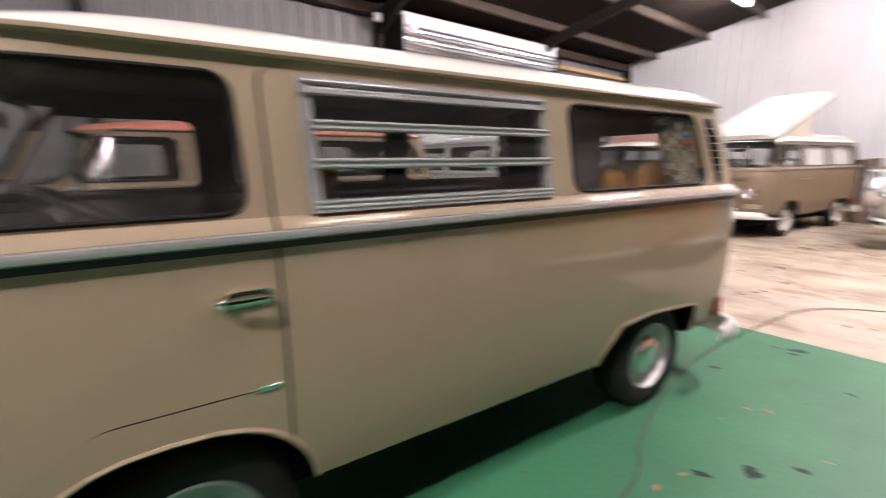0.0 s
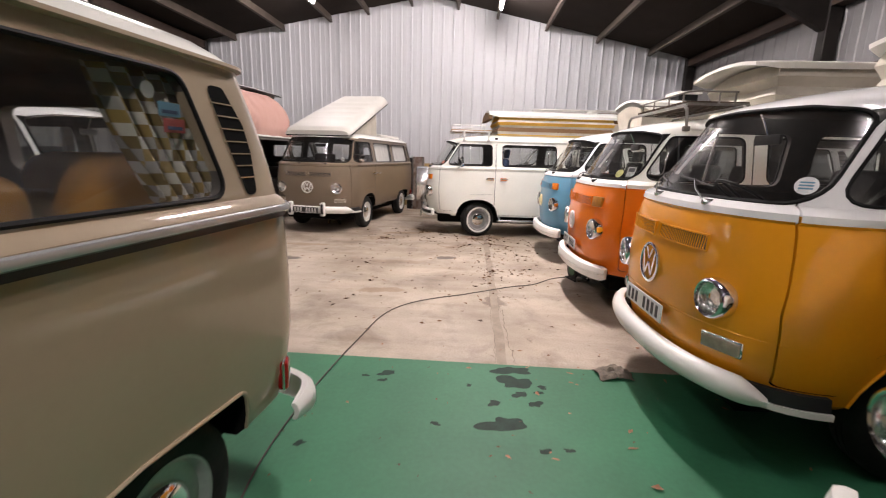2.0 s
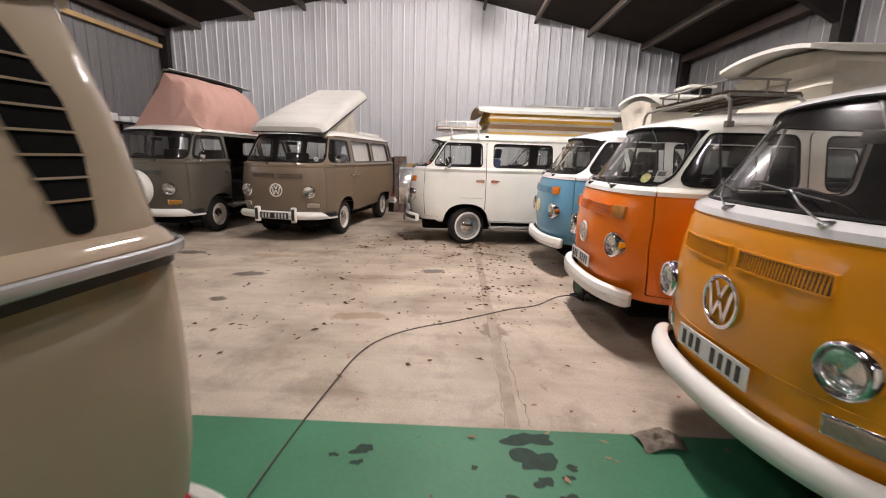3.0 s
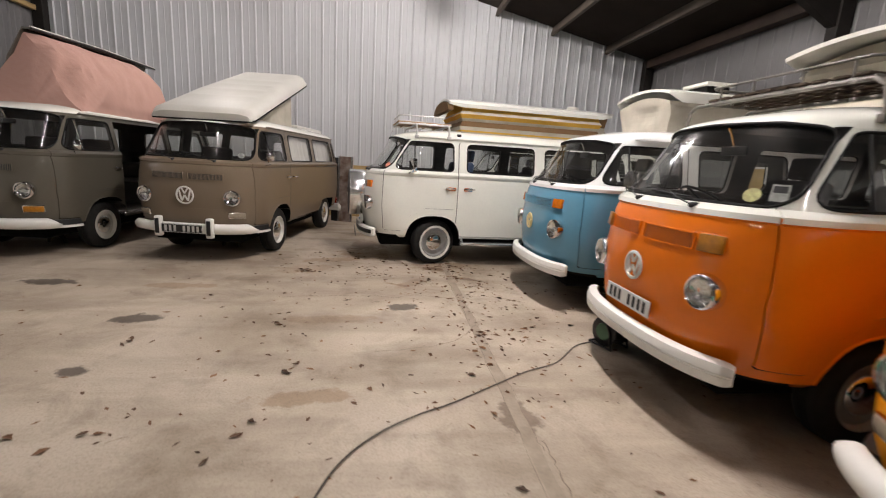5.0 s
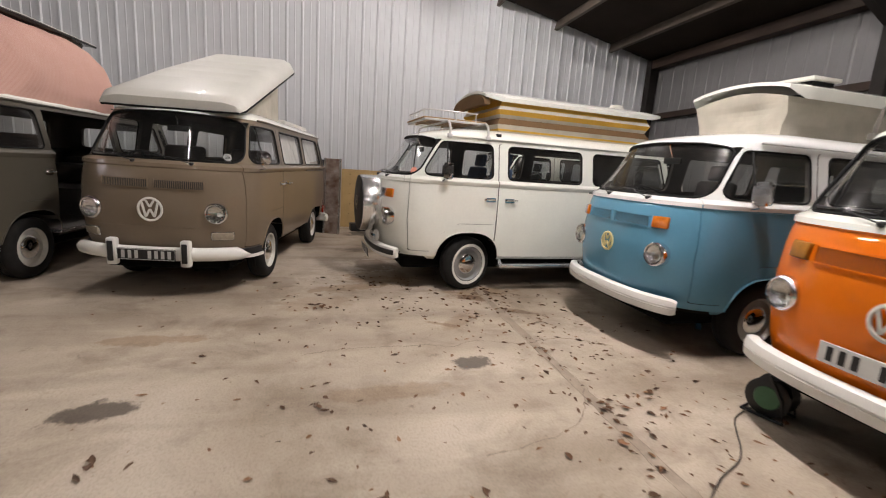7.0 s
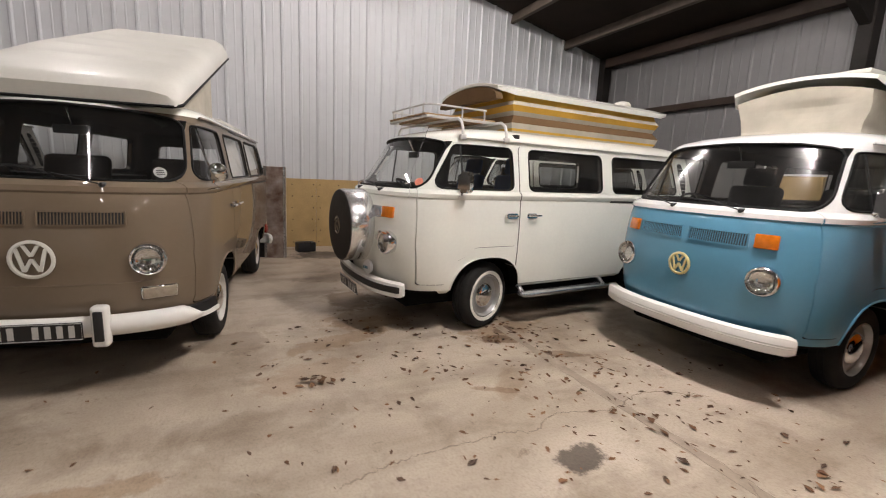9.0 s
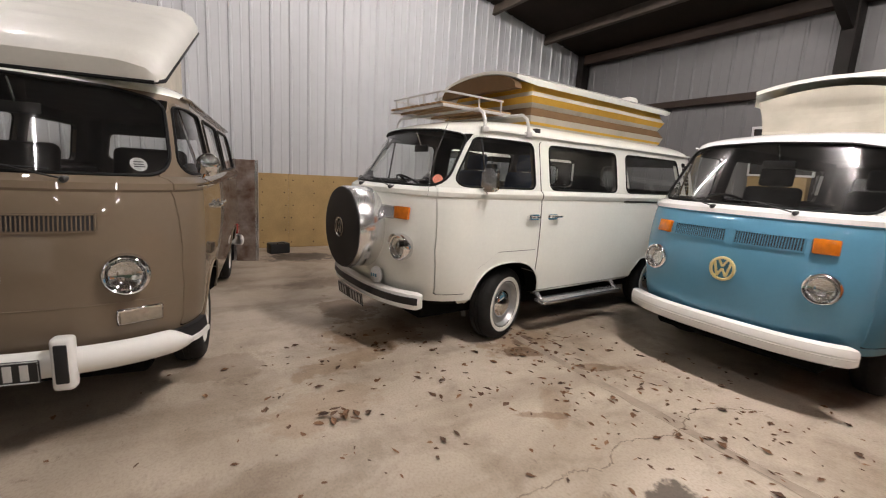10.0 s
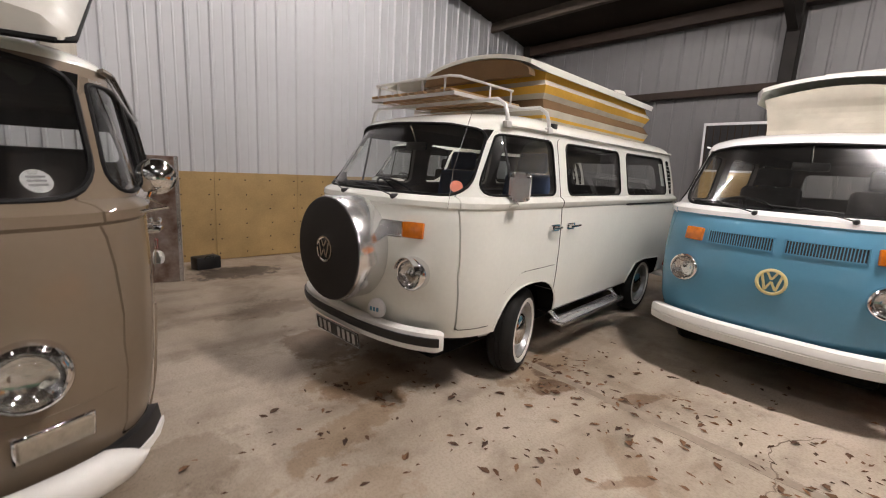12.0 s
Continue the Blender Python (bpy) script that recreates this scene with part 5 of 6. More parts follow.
PINK = material("pink_striped_canvas", (0.60, 0.27, 0.24), 0.9, var=0.12, scale=3.0, bump=0.9, fine=5.0)
n_, l_ = PINK.node_tree.nodes, PINK.node_tree.links
wave = n_.new("ShaderNodeTexWave")
wave.bands_direction, wave.wave_profile = "Z", "SIN"
wave.inputs["Scale"].default_value = 26.0
tc_ = n_.new("ShaderNodeTexCoord")
l_.new(tc_.outputs["Object"], wave.inputs["Vector"])
mx_ = n_.new("ShaderNodeMix")
mx_.data_type = "RGBA"
mx_.inputs[6].default_value, mx_.inputs[7].default_value = (0.40, 0.205, 0.165, 1), (0.48, 0.315, 0.265, 1)
l_.new(wave.outputs["Fac"], mx_.inputs[0])
l_.new(mx_.outputs[2], n_["Principled BSDF"].inputs["Base Color"])

# beige van beside the start of the walk
beige = camper("van", "beige camper van with louvre window and cream roof", pose(-2.83, 0.36, 0, 0, 0, 264.4), dict(lower=BEIGE, upper=BEIGE, top=CREAM, late=False, louvre=True, belt_trim=True, seat=SEATY, rear_seat=SEATY, gutter=BEIGE))
CHECK = check_cloth("checked_curtain_cloth")
for side in (1, -1):
    bm = bmesh.new()
    uv = bm.loops.layers.uv.new("UVMap")
    nx, nz = 60, 14
    grid = []
    for i in range(nx + 1):
        col = []
        for k in range(nz + 1):
            w, h = i / nx, k / nz
            pull = 0.11 * (1 - h) ** 1.3
            x = -2.335 - pull - (0.325 - pull * 0.75) * w
            z = 1.33 + 0.40 * h
            y = side * (side_y(-2.4, z) - 0.075 + 0.042 * math.sin(w * 34 + h * 3 + 1.5 * math.sin(h * 3)) * (0.6 + 0.4 * (1 - h)))
            col.append((bm.verts.new((x, y, z)), (w * 0.62, h * 0.44)))
        grid.append(col)
    for i in range(nx):
        for k in range(nz):
            q = (grid[i][k], grid[i + 1][k], grid[i + 1][k + 1], grid[i][k + 1])
            f = bm.faces.new([v for v, _ in q])
            for lp, (_, u) in zip(f.loops, q):
                lp[uv].uv = u
    part("curtain", bm, CHECK, beige, "checked mustard and white curtain")
part("sticker", lathe(bmesh.new(), [(0.024, -0.001), (0.024, 0.001), (0.0, 0.001)], 24, "y", Matrix.Translation((-2.465, side_y(-2.465, 1.674) - 0.024, 1.674))), STICKG, beige)
for x, z, w, h, mat in ((-2.53, 1.625, 0.043, 0.021, STICKB), (-2.535, 1.577, 0.043, 0.021, STICKR)):
    bm = box(bmesh.new(), (x - w, side_y(x, z) - 0.026, z - h), (x + w, side_y(x, z) - 0.023, z + h), 0.001, 1)
    stk = part("sticker", bm, mat, beige)
    part("bars", box(bmesh.new(), (x - w * 0.7, side_y(x, z) - 0.0229, z - h * 0.6), (x + w * 0.7, side_y(x, z) - 0.0220, z - h * 0.1)), SEATB, stk)
for x0, x1, zt in ((-2.21, -1.94, 1.44), (-2.76, -2.32, 1.49)):
    part("cushion", box(bmesh.new(), (x0, 0.40, 0.95), (x1, 0.66, zt), 0.075, 4), SEATY, beige, "mustard velour cushion")
part("wardrobe", box(bmesh.new(), (-1.88, 0.30, 0.84), (-1.57, 0.70, 1.74), 0.01, 1), SEAT, beige, "dark brown wardrobe")
part("maker_plate", box(bmesh.new(), (-0.20, side_y(-0.2, 0.82) - 0.002, 0.81), (-0.13, side_y(-0.2, 0.82) + 0.004, 0.83), 0.002, 1), CHROME, beige)

# taupe van with the tilted lid
taupe = camper("van", "taupe camper van with tilted ivory elevating roof", pose(-3.86, 10.60, 0, 0, 0, 262), dict(lower=TAUPE, upper=TAUPE, top=CREAM, late=False, overriders=True, plate=(False, 0.455, 3), plate_x=1.20, badge_r=0.115, seat=SEAT, rim=PALERIM))
bm = bmesh.new()
secs = []
LID_L = 2.64
for w in (0.0, 0.004, 0.02, 0.035, 0.05, 0.15, 0.22, 0.235, 0.25, 0.265, 0.36, 0.375, 0.39, 0.405, 0.50, 0.515, 0.53, 0.545, 0.64, 0.655, 0.67, 0.685, 0.78, 0.86, 0.95, 0.965, 0.985, 1.0):
    x = -LID_L * w
    hw = (0.70 - 0.10 * w) * (1 - 0.05 * max(0, 0.03 - w) / 0.03) * (1 - 0.03 * max(0, w - 0.96) / 0.04)
    hgt = 0.085 * min(1, w / 0.004) + 0.05 * min(1, max(0, w - 0.004) / 0.04) + 0.045 * min(1, w / 0.4) - 0.16 * max(0, w - 0.95) / 0.05
    rib = 0.009 if any(a < w < a + 0.04 for a in (0.22, 0.36, 0.50, 0.64)) else 0.0
    top = [(x, -hw, 0.0), (x, -hw * 0.995, hgt * 0.30), (x, -hw * 0.93, hgt * 0.78), (x, -hw * 0.80, hgt), (x, -hw * 0.74, hgt + 0.006), (x, -hw * 0.66, hgt + 0.008 + rib), (x, hw * 0.66, hgt + 0.008 + rib), (x, hw * 0.74, hgt + 0.006), (x, hw * 0.80, hgt), (x, hw * 0.93, hgt * 0.78), (x, hw * 0.995, hgt * 0.30), (x, hw, 0.0)]
    low = [(x, hw * 0.97, 0.0), (x, hw * 0.72, max(0.004, hgt - 0.03)), (x, -hw * 0.72, max(0.004, hgt - 0.03)), (x, -hw * 0.97, 0.0)]
    secs.append(top + low)
ribbon(bm, secs)
lid_pose = Matrix.Translation((0.655, 0, 1.84)) @ Matrix.Rotation(radians(19.6), 4, "Y")
lid = part("roof_lid", bm, LIDMAT, taupe, "ivory fibreglass lid hinged at the front", lid_pose, angle=50.0)
bm = bmesh.new()
tube(bm, [(x, y, -0.002) for x, y in ((0.0, -0.65), (-0.06, -0.695), (-2.52, -0.605), (-2.64, -0.58), (-2.64, 0.58), (-2.52, 0.605), (-0.06, 0.695), (0.0, 0.65))], 0.011, 6, True)
part("lid_seal", bm, SEAL, lid)
for sd in (1, -1):
    bm = bmesh.new()
    pts = [(0.15, 1.86), (-0.95, 2.36), (-1.20, 2.45), (-1.22, 1.90)]
    prism(bm, pts, "y", sd * 0.50, sd * 0.515)
    part("canvas_gusset", bm, CANVASW, taupe, "cream canvas gusset")
bm = bmesh.new()
prism(bm, [(-0.5, 1.925), (-0.5, 2.02), (0.5, 2.02), (0.5, 1.925)], "x", -1.24, -1.22)
part("canvas_rear", bm, CANVASW, taupe)
part("roof_tray", box(bmesh.new(), (-2.75, -0.58, 1.88), (-1.35, 0.58, 1.97), 0.04, 3), LIDMAT, taupe)
def drawn_curtain(van, win, side, mat):
    """A gathered curtain hung just inside a side window."""
    bm = bmesh.new()
    x0, x1 = max(p[0] for p in win) + 0.01, min(p[0] for p in win) - 0.01
    rows = []
    for i in range(41):
        w = i / 40
        x = x0 + (x1 - x0) * w
        rows.append([bm.verts.new((x, side * (side_y(max(x, -2.6), z) - 0.065 + 0.010 * math.sin(w * 70)), z)) for z in (1.33, 1.53, 1.73)])
    for a, b in zip(rows, rows[1:]):
        for k in range(2):
            bm.faces.new((a[k], b[k], b[k + 1], a[k + 1]))
    part("curtain", bm, mat, van, "pale drawn curtain")


NET = material("pale_curtain_cloth", (0.60, 0.58, 0.54), 0.9, var=0.15, scale=6.0, bump=0.2, fine=90.0)
for win in (MID_WIN, REAR_WIN):
    drawn_curtain(taupe, win, 1, NET)
disc_sticker(taupe, 0.60, 1.40, 0.040, STICKG, "round pale windscreen sticker", BLACK)

# vans on the far side of the beige one, seen through its windows
camper("van", "white camper van parked beyond a beige one", pose(-5.55, 6.0, 0, 0, 0, 0), dict(lower=CREAM, upper=WHITE, late=False, seat=SEATG, chrome_trim=True))
coral = camper("van", "taupe camper van with a coral roof", pose(-6.3, 0.62, 0, 0, 0, 268), dict(lower=TAUPE, upper=TAUPE, top=CORAL, late=False, seat=SEATG))

# grey-green van with the side-hinged canvas roof
dark = camper("van", "grey-green camper van with pink striped canvas roof", pose(-6.187, 10.40, 0, 0, 0, 265), dict(lower=OLIVE, upper=OLIVE, top=CREAM, late=False, open_slider=True, spare=True, mirror_sides=(1, -1), indicator=AMBERD, rim=PALERIM))
spare_cover(dark, 0.03, 0.84, 0.31, 1.09, 1.27, BADGEW, BADGEW, "white vinyl spare-wheel cover")
prof = [(-0.30, 2.88), (-0.12, 2.86), (0.20, 2.70), (0.45, 2.48), (0.62, 2.22), (0.70, 2.00), (0.715, 1.82)]
bm = bmesh.new()
secs = []
nn, ng = 60, 24
for i in range(nn + 1):
    w = i / nn
    row = []
    for k in range(ng + 1):
        g = k / ng
        y, z = (float(np.interp(g * 6, range(7), [p[c] for p in prof])) for c in (0, 1))
        xa, xb = -0.25 + 0.50 * g, -2.62 + 0.80 * g
        endf = max(0, abs(2 * w - 1) - 0.72) / 0.28
        y2 = y - 0.34 * endf ** 1.6 * math.sin(math.pi * min(1, g * 1.05)) ** 0.7 * (0.6 + 0.5 * g)
        x = xa + (xb - xa) * w + 0.03 * noise.noise(Vector((w * 6, g * 5, 0)))
        slack = math.sin(math.pi * g) * (0.25 + 1.1 * max(0.0, 1 - w / 0.30))
        fold = 0.03 * noise.noise(Vector((w * 7, g * 4, 3))) + slack * (0.055 * noise.noise(Vector((w * 22 + g * 5, g * 3.5, 8))) + 0.018 * noise.noise(Vector((w * 40, g * 14, 1))))
        row.append(bm.verts.new((x, y2 + fold, z + 0.3 * fold)))
    secs.append(row)
for a, b in zip(secs, secs[1:]):
    for k in range(ng):
        bm.faces.new((a[k], b[k], b[k + 1], a[k + 1]))
for row, sgn in ((secs[0], 1), (secs[-1], -1)):
    base = [bm.verts.new((row[0].co.x + sgn * 0.05, -0.45, 2.6)), bm.verts.new((row[-1].co.x + sgn * 0.10, -0.55, 1.85)), bm.verts.new((row[-1].co.x + sgn * 0.14, 0.2, 1.85))]
    bm.faces.new([*row, base[2], base[1], base[0]])
ob = part("canvas_hood", bm, PINK, dark, "pink and white striped canvas hood")
bm = bmesh.new()
ribbon(bm, [[(x, -0.66, 1.84), (x, -0.72, 1.86), (x, -0.50, 2.55), (x, -0.26, 2.93), (x, -0.12, 2.92), (x, -0.12, 2.895), (x, -0.27, 2.90), (x, -0.47, 2.53)] for x in (-0.15, -0.4, -1.2, -2.0, -2.55, -2.75)])
part("roof_lid", bm, OLIVE, dark, "grey-green lid hinged along one side")
part("lid_edge", tube(bmesh.new(), [(-0.12, -0.11, 2.905), (-1.4, -0.09, 2.925), (-2.78, -0.11, 2.905)], 0.016, 6), BLACK, dark)
part("lid_rim", tube(bmesh.new(), [(-0.12, -0.125, 2.925), (-1.4, -0.105, 2.945), (-2.78, -0.125, 2.925)], 0.011, 6), LIDMAT, dark, "pale rim along the lid")
part("roof_rim", box(bmesh.new(), (-2.0, 0.60, 1.805), (0.30, 0.745, 1.835), 0.01, 1), LIDMAT, dark)
part("interior_bench", box(bmesh.new(), (-1.35, -0.35, 0.475), (-0.75, 0.10, 0.95), 0.03, 2), MAROON, dark, "red and brown striped bench")
part("step_sill", box(bmesh.new(), (-1.42, 0.70, 0.43), (-0.25, 0.86, 0.468), 0.008, 1), ALU, dark)

# cream-white van with the striped raised roof
white = camper("van", "cream-white camper van with raised striped canvas roof", pose(-0.775, 10.61, 0, 0, 0, 185), dict(lower=CREAM, upper=CREAM, whitewall=True, spare=True, mirrors="square", rubber_strip=True, grille_back=ALU, grille_mat=CHROME, grille_end=0.458, seat=SEATB, steer=16))
raised_lid(white, -0.09, -2.68, 0.62, 2.26, 0.12, -0.30, -2.45, 0.55, 1.89,
           [(0.10, CANVASW, 0.0, 0.02), (0.06, STRIPEY, 0.02, 0.03), (0.13, CANVASW, 0.03, 0.05), (0.20, STRIPEB, 0.05, 0.0), (0.10, CANVASW, 0.0, 0.02), (0.14, STRIPEY, 0.02, 0.05), (0.11, CANVASW, 0.05, 0.02), (0.16, STRIPEY, 0.02, 0.0)],
           "arched white fibreglass lid", "", 0.02, lid_mat=CREAM)
part("lid_vent", lathe(bmesh.new(), [(0.10, 2.38), (0.10, 2.40), (0.08, 2.43), (0.03, 2.445), (0.0, 2.446)], 20, "z", Matrix.Translation((-2.1, 0.35, 0))), LIDMAT, white)
bm = bmesh.new()
prism(bm, [(0.56 * math.sin(q), 2.22 + 0.155 * max(0.0, math.cos(q)) ** 0.8) for q in (radians(-90 + 180 * k / 20) for k in range(21))], "x", -0.15, -0.07)
part("front_flap", bm, STRIPEB, white, "brown canvas flap under the arched lid")
roof_rack(white, 0.60, -0.15, 0.44, 1.995, True, WOODSLAT, RACKM)
sc = spare_cover(white, 0.03, 0.95, 0.345, 1.05, 1.30, BLACKCLOTH, POLISHED, "spare-wheel cover with chrome band and black face", 2)
bm = bmesh.new()
lathe(bm, [(0.085, 0.0), (0.085, 0.008), (0.076, 0.010), (0.070, 0.006)], 32, "x")
for f in [f for f in bm.faces if len(f.verts) > 4]:
    bm.faces.remove(f)
for pts in ([(-0.052, 0.046), (-0.027, -0.052), (0.0, 0.003), (0.027, -0.052), (0.052, 0.046)], [(-0.026, 0.060), (0.0, 0.014), (0.026, 0.060)]):
    ribbon(bm, [[(0.002, a - 0.007, b), (0.009, a - 0.007, b), (0.009, a + 0.007, b), (0.002, a + 0.007, b)] for a, b in pts])
part("badge", bm, CHROME, sc, "chrome ring badge", Matrix.Translation((1.05, 0.03, 0.95)) @ Matrix.Rotation(radians(2), 4, "Z") @ Matrix.Translation((0.262, 0, 0)))
plate(white, Matrix.Translation((1.19, 0.0, 0.355)) @ Matrix.Rotation(radians(8), 4, "Y"), 0.52, 0.11, False, 11)
for y in (-0.56, 0.56):
    m4 = front_frame(y, 0.853)
    bm = bmesh.new()
    ribbon(bm, [[(0.03, 0.104 * math.cos(t), 0.104 * math.sin(t)), (0.075, 0.104 * math.cos(t), 0.112 * math.sin(t) - 0.005), (0.073, 0.100 * math.cos(t), 0.106 * math.sin(t) - 0.005), (0.03, 0.100 * math.cos(t), 0.100 * math.sin(t))] for t in (radians(12 + 156 * k / 16) for k in range(17))])
    part("headlamp_visor", bm, CHROME, white, "chrome headlamp visor", Matrix.Translation(m4.translation))
sp = part("bumper_disc", lathe(bmesh.new(), [(0.062, 0.0), (0.068, 0.012), (0.064, 0.03), (0.045, 0.042), (0.0, 0.046)], 28, "x"), STICKW, white, "small white disc with blue bars", Matrix.Translation((1.09, 0.33, 0.588)) @ Matrix.Rotation(radians(12), 4, "Z"))
bm = bmesh.new()
for k in (-1, 0, 1):
    box(bm, (0.040, k * 0.026 - 0.010, -0.014), (0.047, k * 0.026 + 0.010, 0.014), 0.002, 1)
part("bars", bm, STICKB, sp)
st = part("side_step", box(bmesh.new(), (-1.52, 0.80, 0.305), (-0.30, 0.93, 0.345), 0.012, 2), ALU, white, "aluminium side step")
for x in (-0.33, -1.49):
    part("step_bracket", tube(bmesh.new(), [(x, 0.62, 0.40), (x, 0.80, 0.385), (x, 0.86, 0.335)], 0.022, 8), ALU, st)
part("roof_catch", box(bmesh.new(), (-0.255, 0.685, 1.835), (-0.195, 0.735, 1.875), 0.008, 2), BLACK, white, "black roof catch")
part("aerial", tube(bmesh.new(), [(front_x(0.70, 1.27) + 0.005, 0.70, 1.265), (0.86, 0.712, 1.50), (0.72, 0.715, 1.86)], 0.002, 6), ALU, white, "thin aerial rod")
disc_sticker(white, 0.66, 1.40, 0.040, STICKP, "round coral windscreen sticker")

# van tucked behind the cream-white one, its lid raised higher
behind = camper("van", "cream camper van with high raised lid behind another", pose(1.28, 13.2, 0, 0, 0, 182), dict(lower=CREAM, upper=CREAM, seat=SEATG))
raised_lid(behind, 0.74, -1.90, 0.60, 2.63, 0.06, 0.22, -1.75, 0.50, 1.89, [(0.33, CANVASW, 0.0, 0.03), (0.33, CANVASW, 0.03, 0.0), (0.34, STRIPEB, 0.0, 0.03)], "ivory fibreglass roof lid", "cream canvas wall", 0.03)

# light blue van
blue = camper("van", "light blue and white camper van with raised roof", pose(1.31, 8.575, 0, 0, 0, 181), dict(lower=BLUE, upper=WHITE, badge=BADGEY, badge_r=0.09, mirrors="square", seat=SEATG, glass=DUSTY))
bulge = [0.0, 0.002, 0.003, 0.006, 0.009, 0.014, 0.022, 0.034, 0.050]
raised_lid(blue, -0.08, -1.80, 0.58, 2.225, 0.09, -0.16, -1.65, 0.45, 1.90, [(1 / 8, CANVASW, bulge[k], bulge[k + 1]) for k in range(8)], "ivory fibreglass roof lid", "creased cream canvas wall", 0.035, 0.10, CREAM)
hatch = part("lid_hatch", box(bmesh.new(), (-1.08, -0.21, 2.498), (-0.72, 0.21, 2.538), 0.012, 2), LIDMAT, blue, "raised square roof hatch")
part("hatch_gasket", box(bmesh.new(), (-1.04, -0.17, 2.38), (-0.76, 0.17, 2.50), 0.006, 1), SEAL, hatch)

# orange van
orange = camper("van", "bright orange and white camper van with roof rack", pose(1.32, 6.335, 0, 0, 0, 180.6), dict(lower=ORANGE, upper=CREAM, plate=(True, 0.635, 5), plate_x=1.115, indicator=AMBERD, badge_r=0.097, mirrors="", seat=SEATG, glass=HAZY))
raised_lid(orange, -0.25, -2.66, 0.62, 2.35, 0.08, -0.48, -2.45, 0.54, 1.89, [(1 / 6, CANVASW, 0.05 * (k % 2), 0.05 * ((k + 1) % 2)) for k in range(6)], "arched ivory fibreglass lid", "crumpled cream canvas wall", 0.03)
roof_rack(orange, 0.30, -0.22, 0.60, 2.035, True, DECK, GREYTUBE, 0.06)
disc_sticker(orange, 0.555, 1.40, 0.043, STICKY, "round yellow windscreen sticker", None)
bm = box(bmesh.new(), (0, -0.04, -0.05), (0.002, 0.04, 0.05))
part("sticker", bm, STICKG, orange, "", front_frame(0.65, 1.42, -0.012))
part("sticker_bar", box(bmesh.new(), (0.0022, -0.032, 0.0), (0.003, 0.032, 0.04)), BLACK, orange, "", front_frame(0.65, 1.42, -0.012))

# marigold van
yellow = camper("van", "marigold yellow and white camper van", pose(1.335, 4.24, 0, 0, 0, 182), dict(lower=YELLOW, upper=WHITE, late=False, badge=CHROME, badge_r=0.125, badge_z=0.90, mirrors="", wiper=ALU, wiper_lift=0.05, plate=(True, 0.645, 7), plate_x=1.115, seat=SEAT, glass=HAZY))
raised_lid(yellow, -0.32, -1.95, 0.50, 2.23, 0.06, -0.42, -1.82, 0.42, 1.90, [(0.25, CANVASW, 0.035 * (k % 2), 0.035 * ((k + 1) % 2)) for k in range(4)], "ivory fibreglass roof lid", "cream canvas wall", 0.03, 0.06)
disc_sticker(yellow, 0.655, 1.43, 0.045, STICKW, "round blue and white windscreen sticker", STICKB)

# white van with the flag cover
flag = camper("van", "white camper van with a flag spare-wheel cover", pose(1.30, 2.02, 0, 0, 0, 181), dict(lower=CREAM, upper=CREAM, spare=True))
FLAG = flag_cloth("flag_cloth")
spare_cover(flag, 0.03, 0.87, 0.372, 1.05, 1.235, FLAG, FLAG, "cloth spare-wheel cover printed as a union flag")

# ---- loose things on the floor and along the walls ----
reel = thing("cable_reel", "black and green extension cable reel on the floor", "cable reel", pose(0.50, 6.98, 0.135, 0, 0, 20))
part("drum", lathe(bmesh.new(), [(0.085, -0.07), (0.085, 0.07)], 24, "x"), BLACK, reel)
REELG = material("dark_green_plastic", (0.045, 0.14, 0.065), 0.45, var=0.2, scale=12.0)
for x in (-0.08, 0.075):
    part("flange", lathe(bmesh.new(), [(0.0, x - 0.006), (0.12, x - 0.006), (0.128, x), (0.12, x + 0.006), (0.0, x + 0.006)], 28, "x"), BLACK, reel)
part("hub_plate", lathe(bmesh.new(), [(0.075, -0.088), (0.07, -0.096), (0.0, -0.098)], 24, "x"), REELG, reel)
part("stand", tube(bmesh.new(), [(-0.10, -0.11, -0.123), (-0.10, -0.08, 0.02), (-0.10, 0.0, 0.15), (0.10, 0.0, 0.15), (0.10, -0.08, 0.02), (0.10, -0.11, -0.123), (0.10, 0.12, -0.123), (-0.10, 0.12, -0.123)], 0.011, 8, True), BLACK, reel)


def smooth_path(pts, n=8):
    out = []
    p = [Vector(q) for q in pts]
    for i in range(len(p) - 1):
        a, b, c, d = p[max(i - 1, 0)], p[i], p[i + 1], p[min(i + 2, len(p) - 1)]
        for k in range(n):
            t = k / n
            out.append(0.5 * ((2 * b) + (c - a) * t + (2 * a - 5 * b + 4 * c - d) * t * t + (3 * b - a - 3 * c + d) * t ** 3))
    return out + [p[-1]]


CABLE = material("dusty_cable_rubber", (0.085, 0.072, 0.060), 0.6, var=0.3, scale=20.0)
line = [(0.46, 7.05), (0.19, 6.94), (-0.11, 6.62), (-0.40, 6.47), (-0.72, 6.25), (-1.00, 6.06), (-1.23, 5.93), (-1.45, 5.76), (-1.62, 5.54), (-1.72, 5.25), (-1.775, 4.85), (-1.83, 4.42), (-1.875, 3.9), (-1.885, 3.4), (-1.85, 3.05), (-1.76, 2.57), (-1.64, 2.17), (-1.53, 1.92), (-1.47, 1.2), (-1.52, 0.2), (-1.6, -1.2)]
cable = part("power_cable", tube(bmesh.new(), smooth_path([(x, y, 0.012) for x, y in line]), 0.0048, 7), CABLE)
tagged(cable, "thin dusty dark power cable snaking across the floor", "cable")


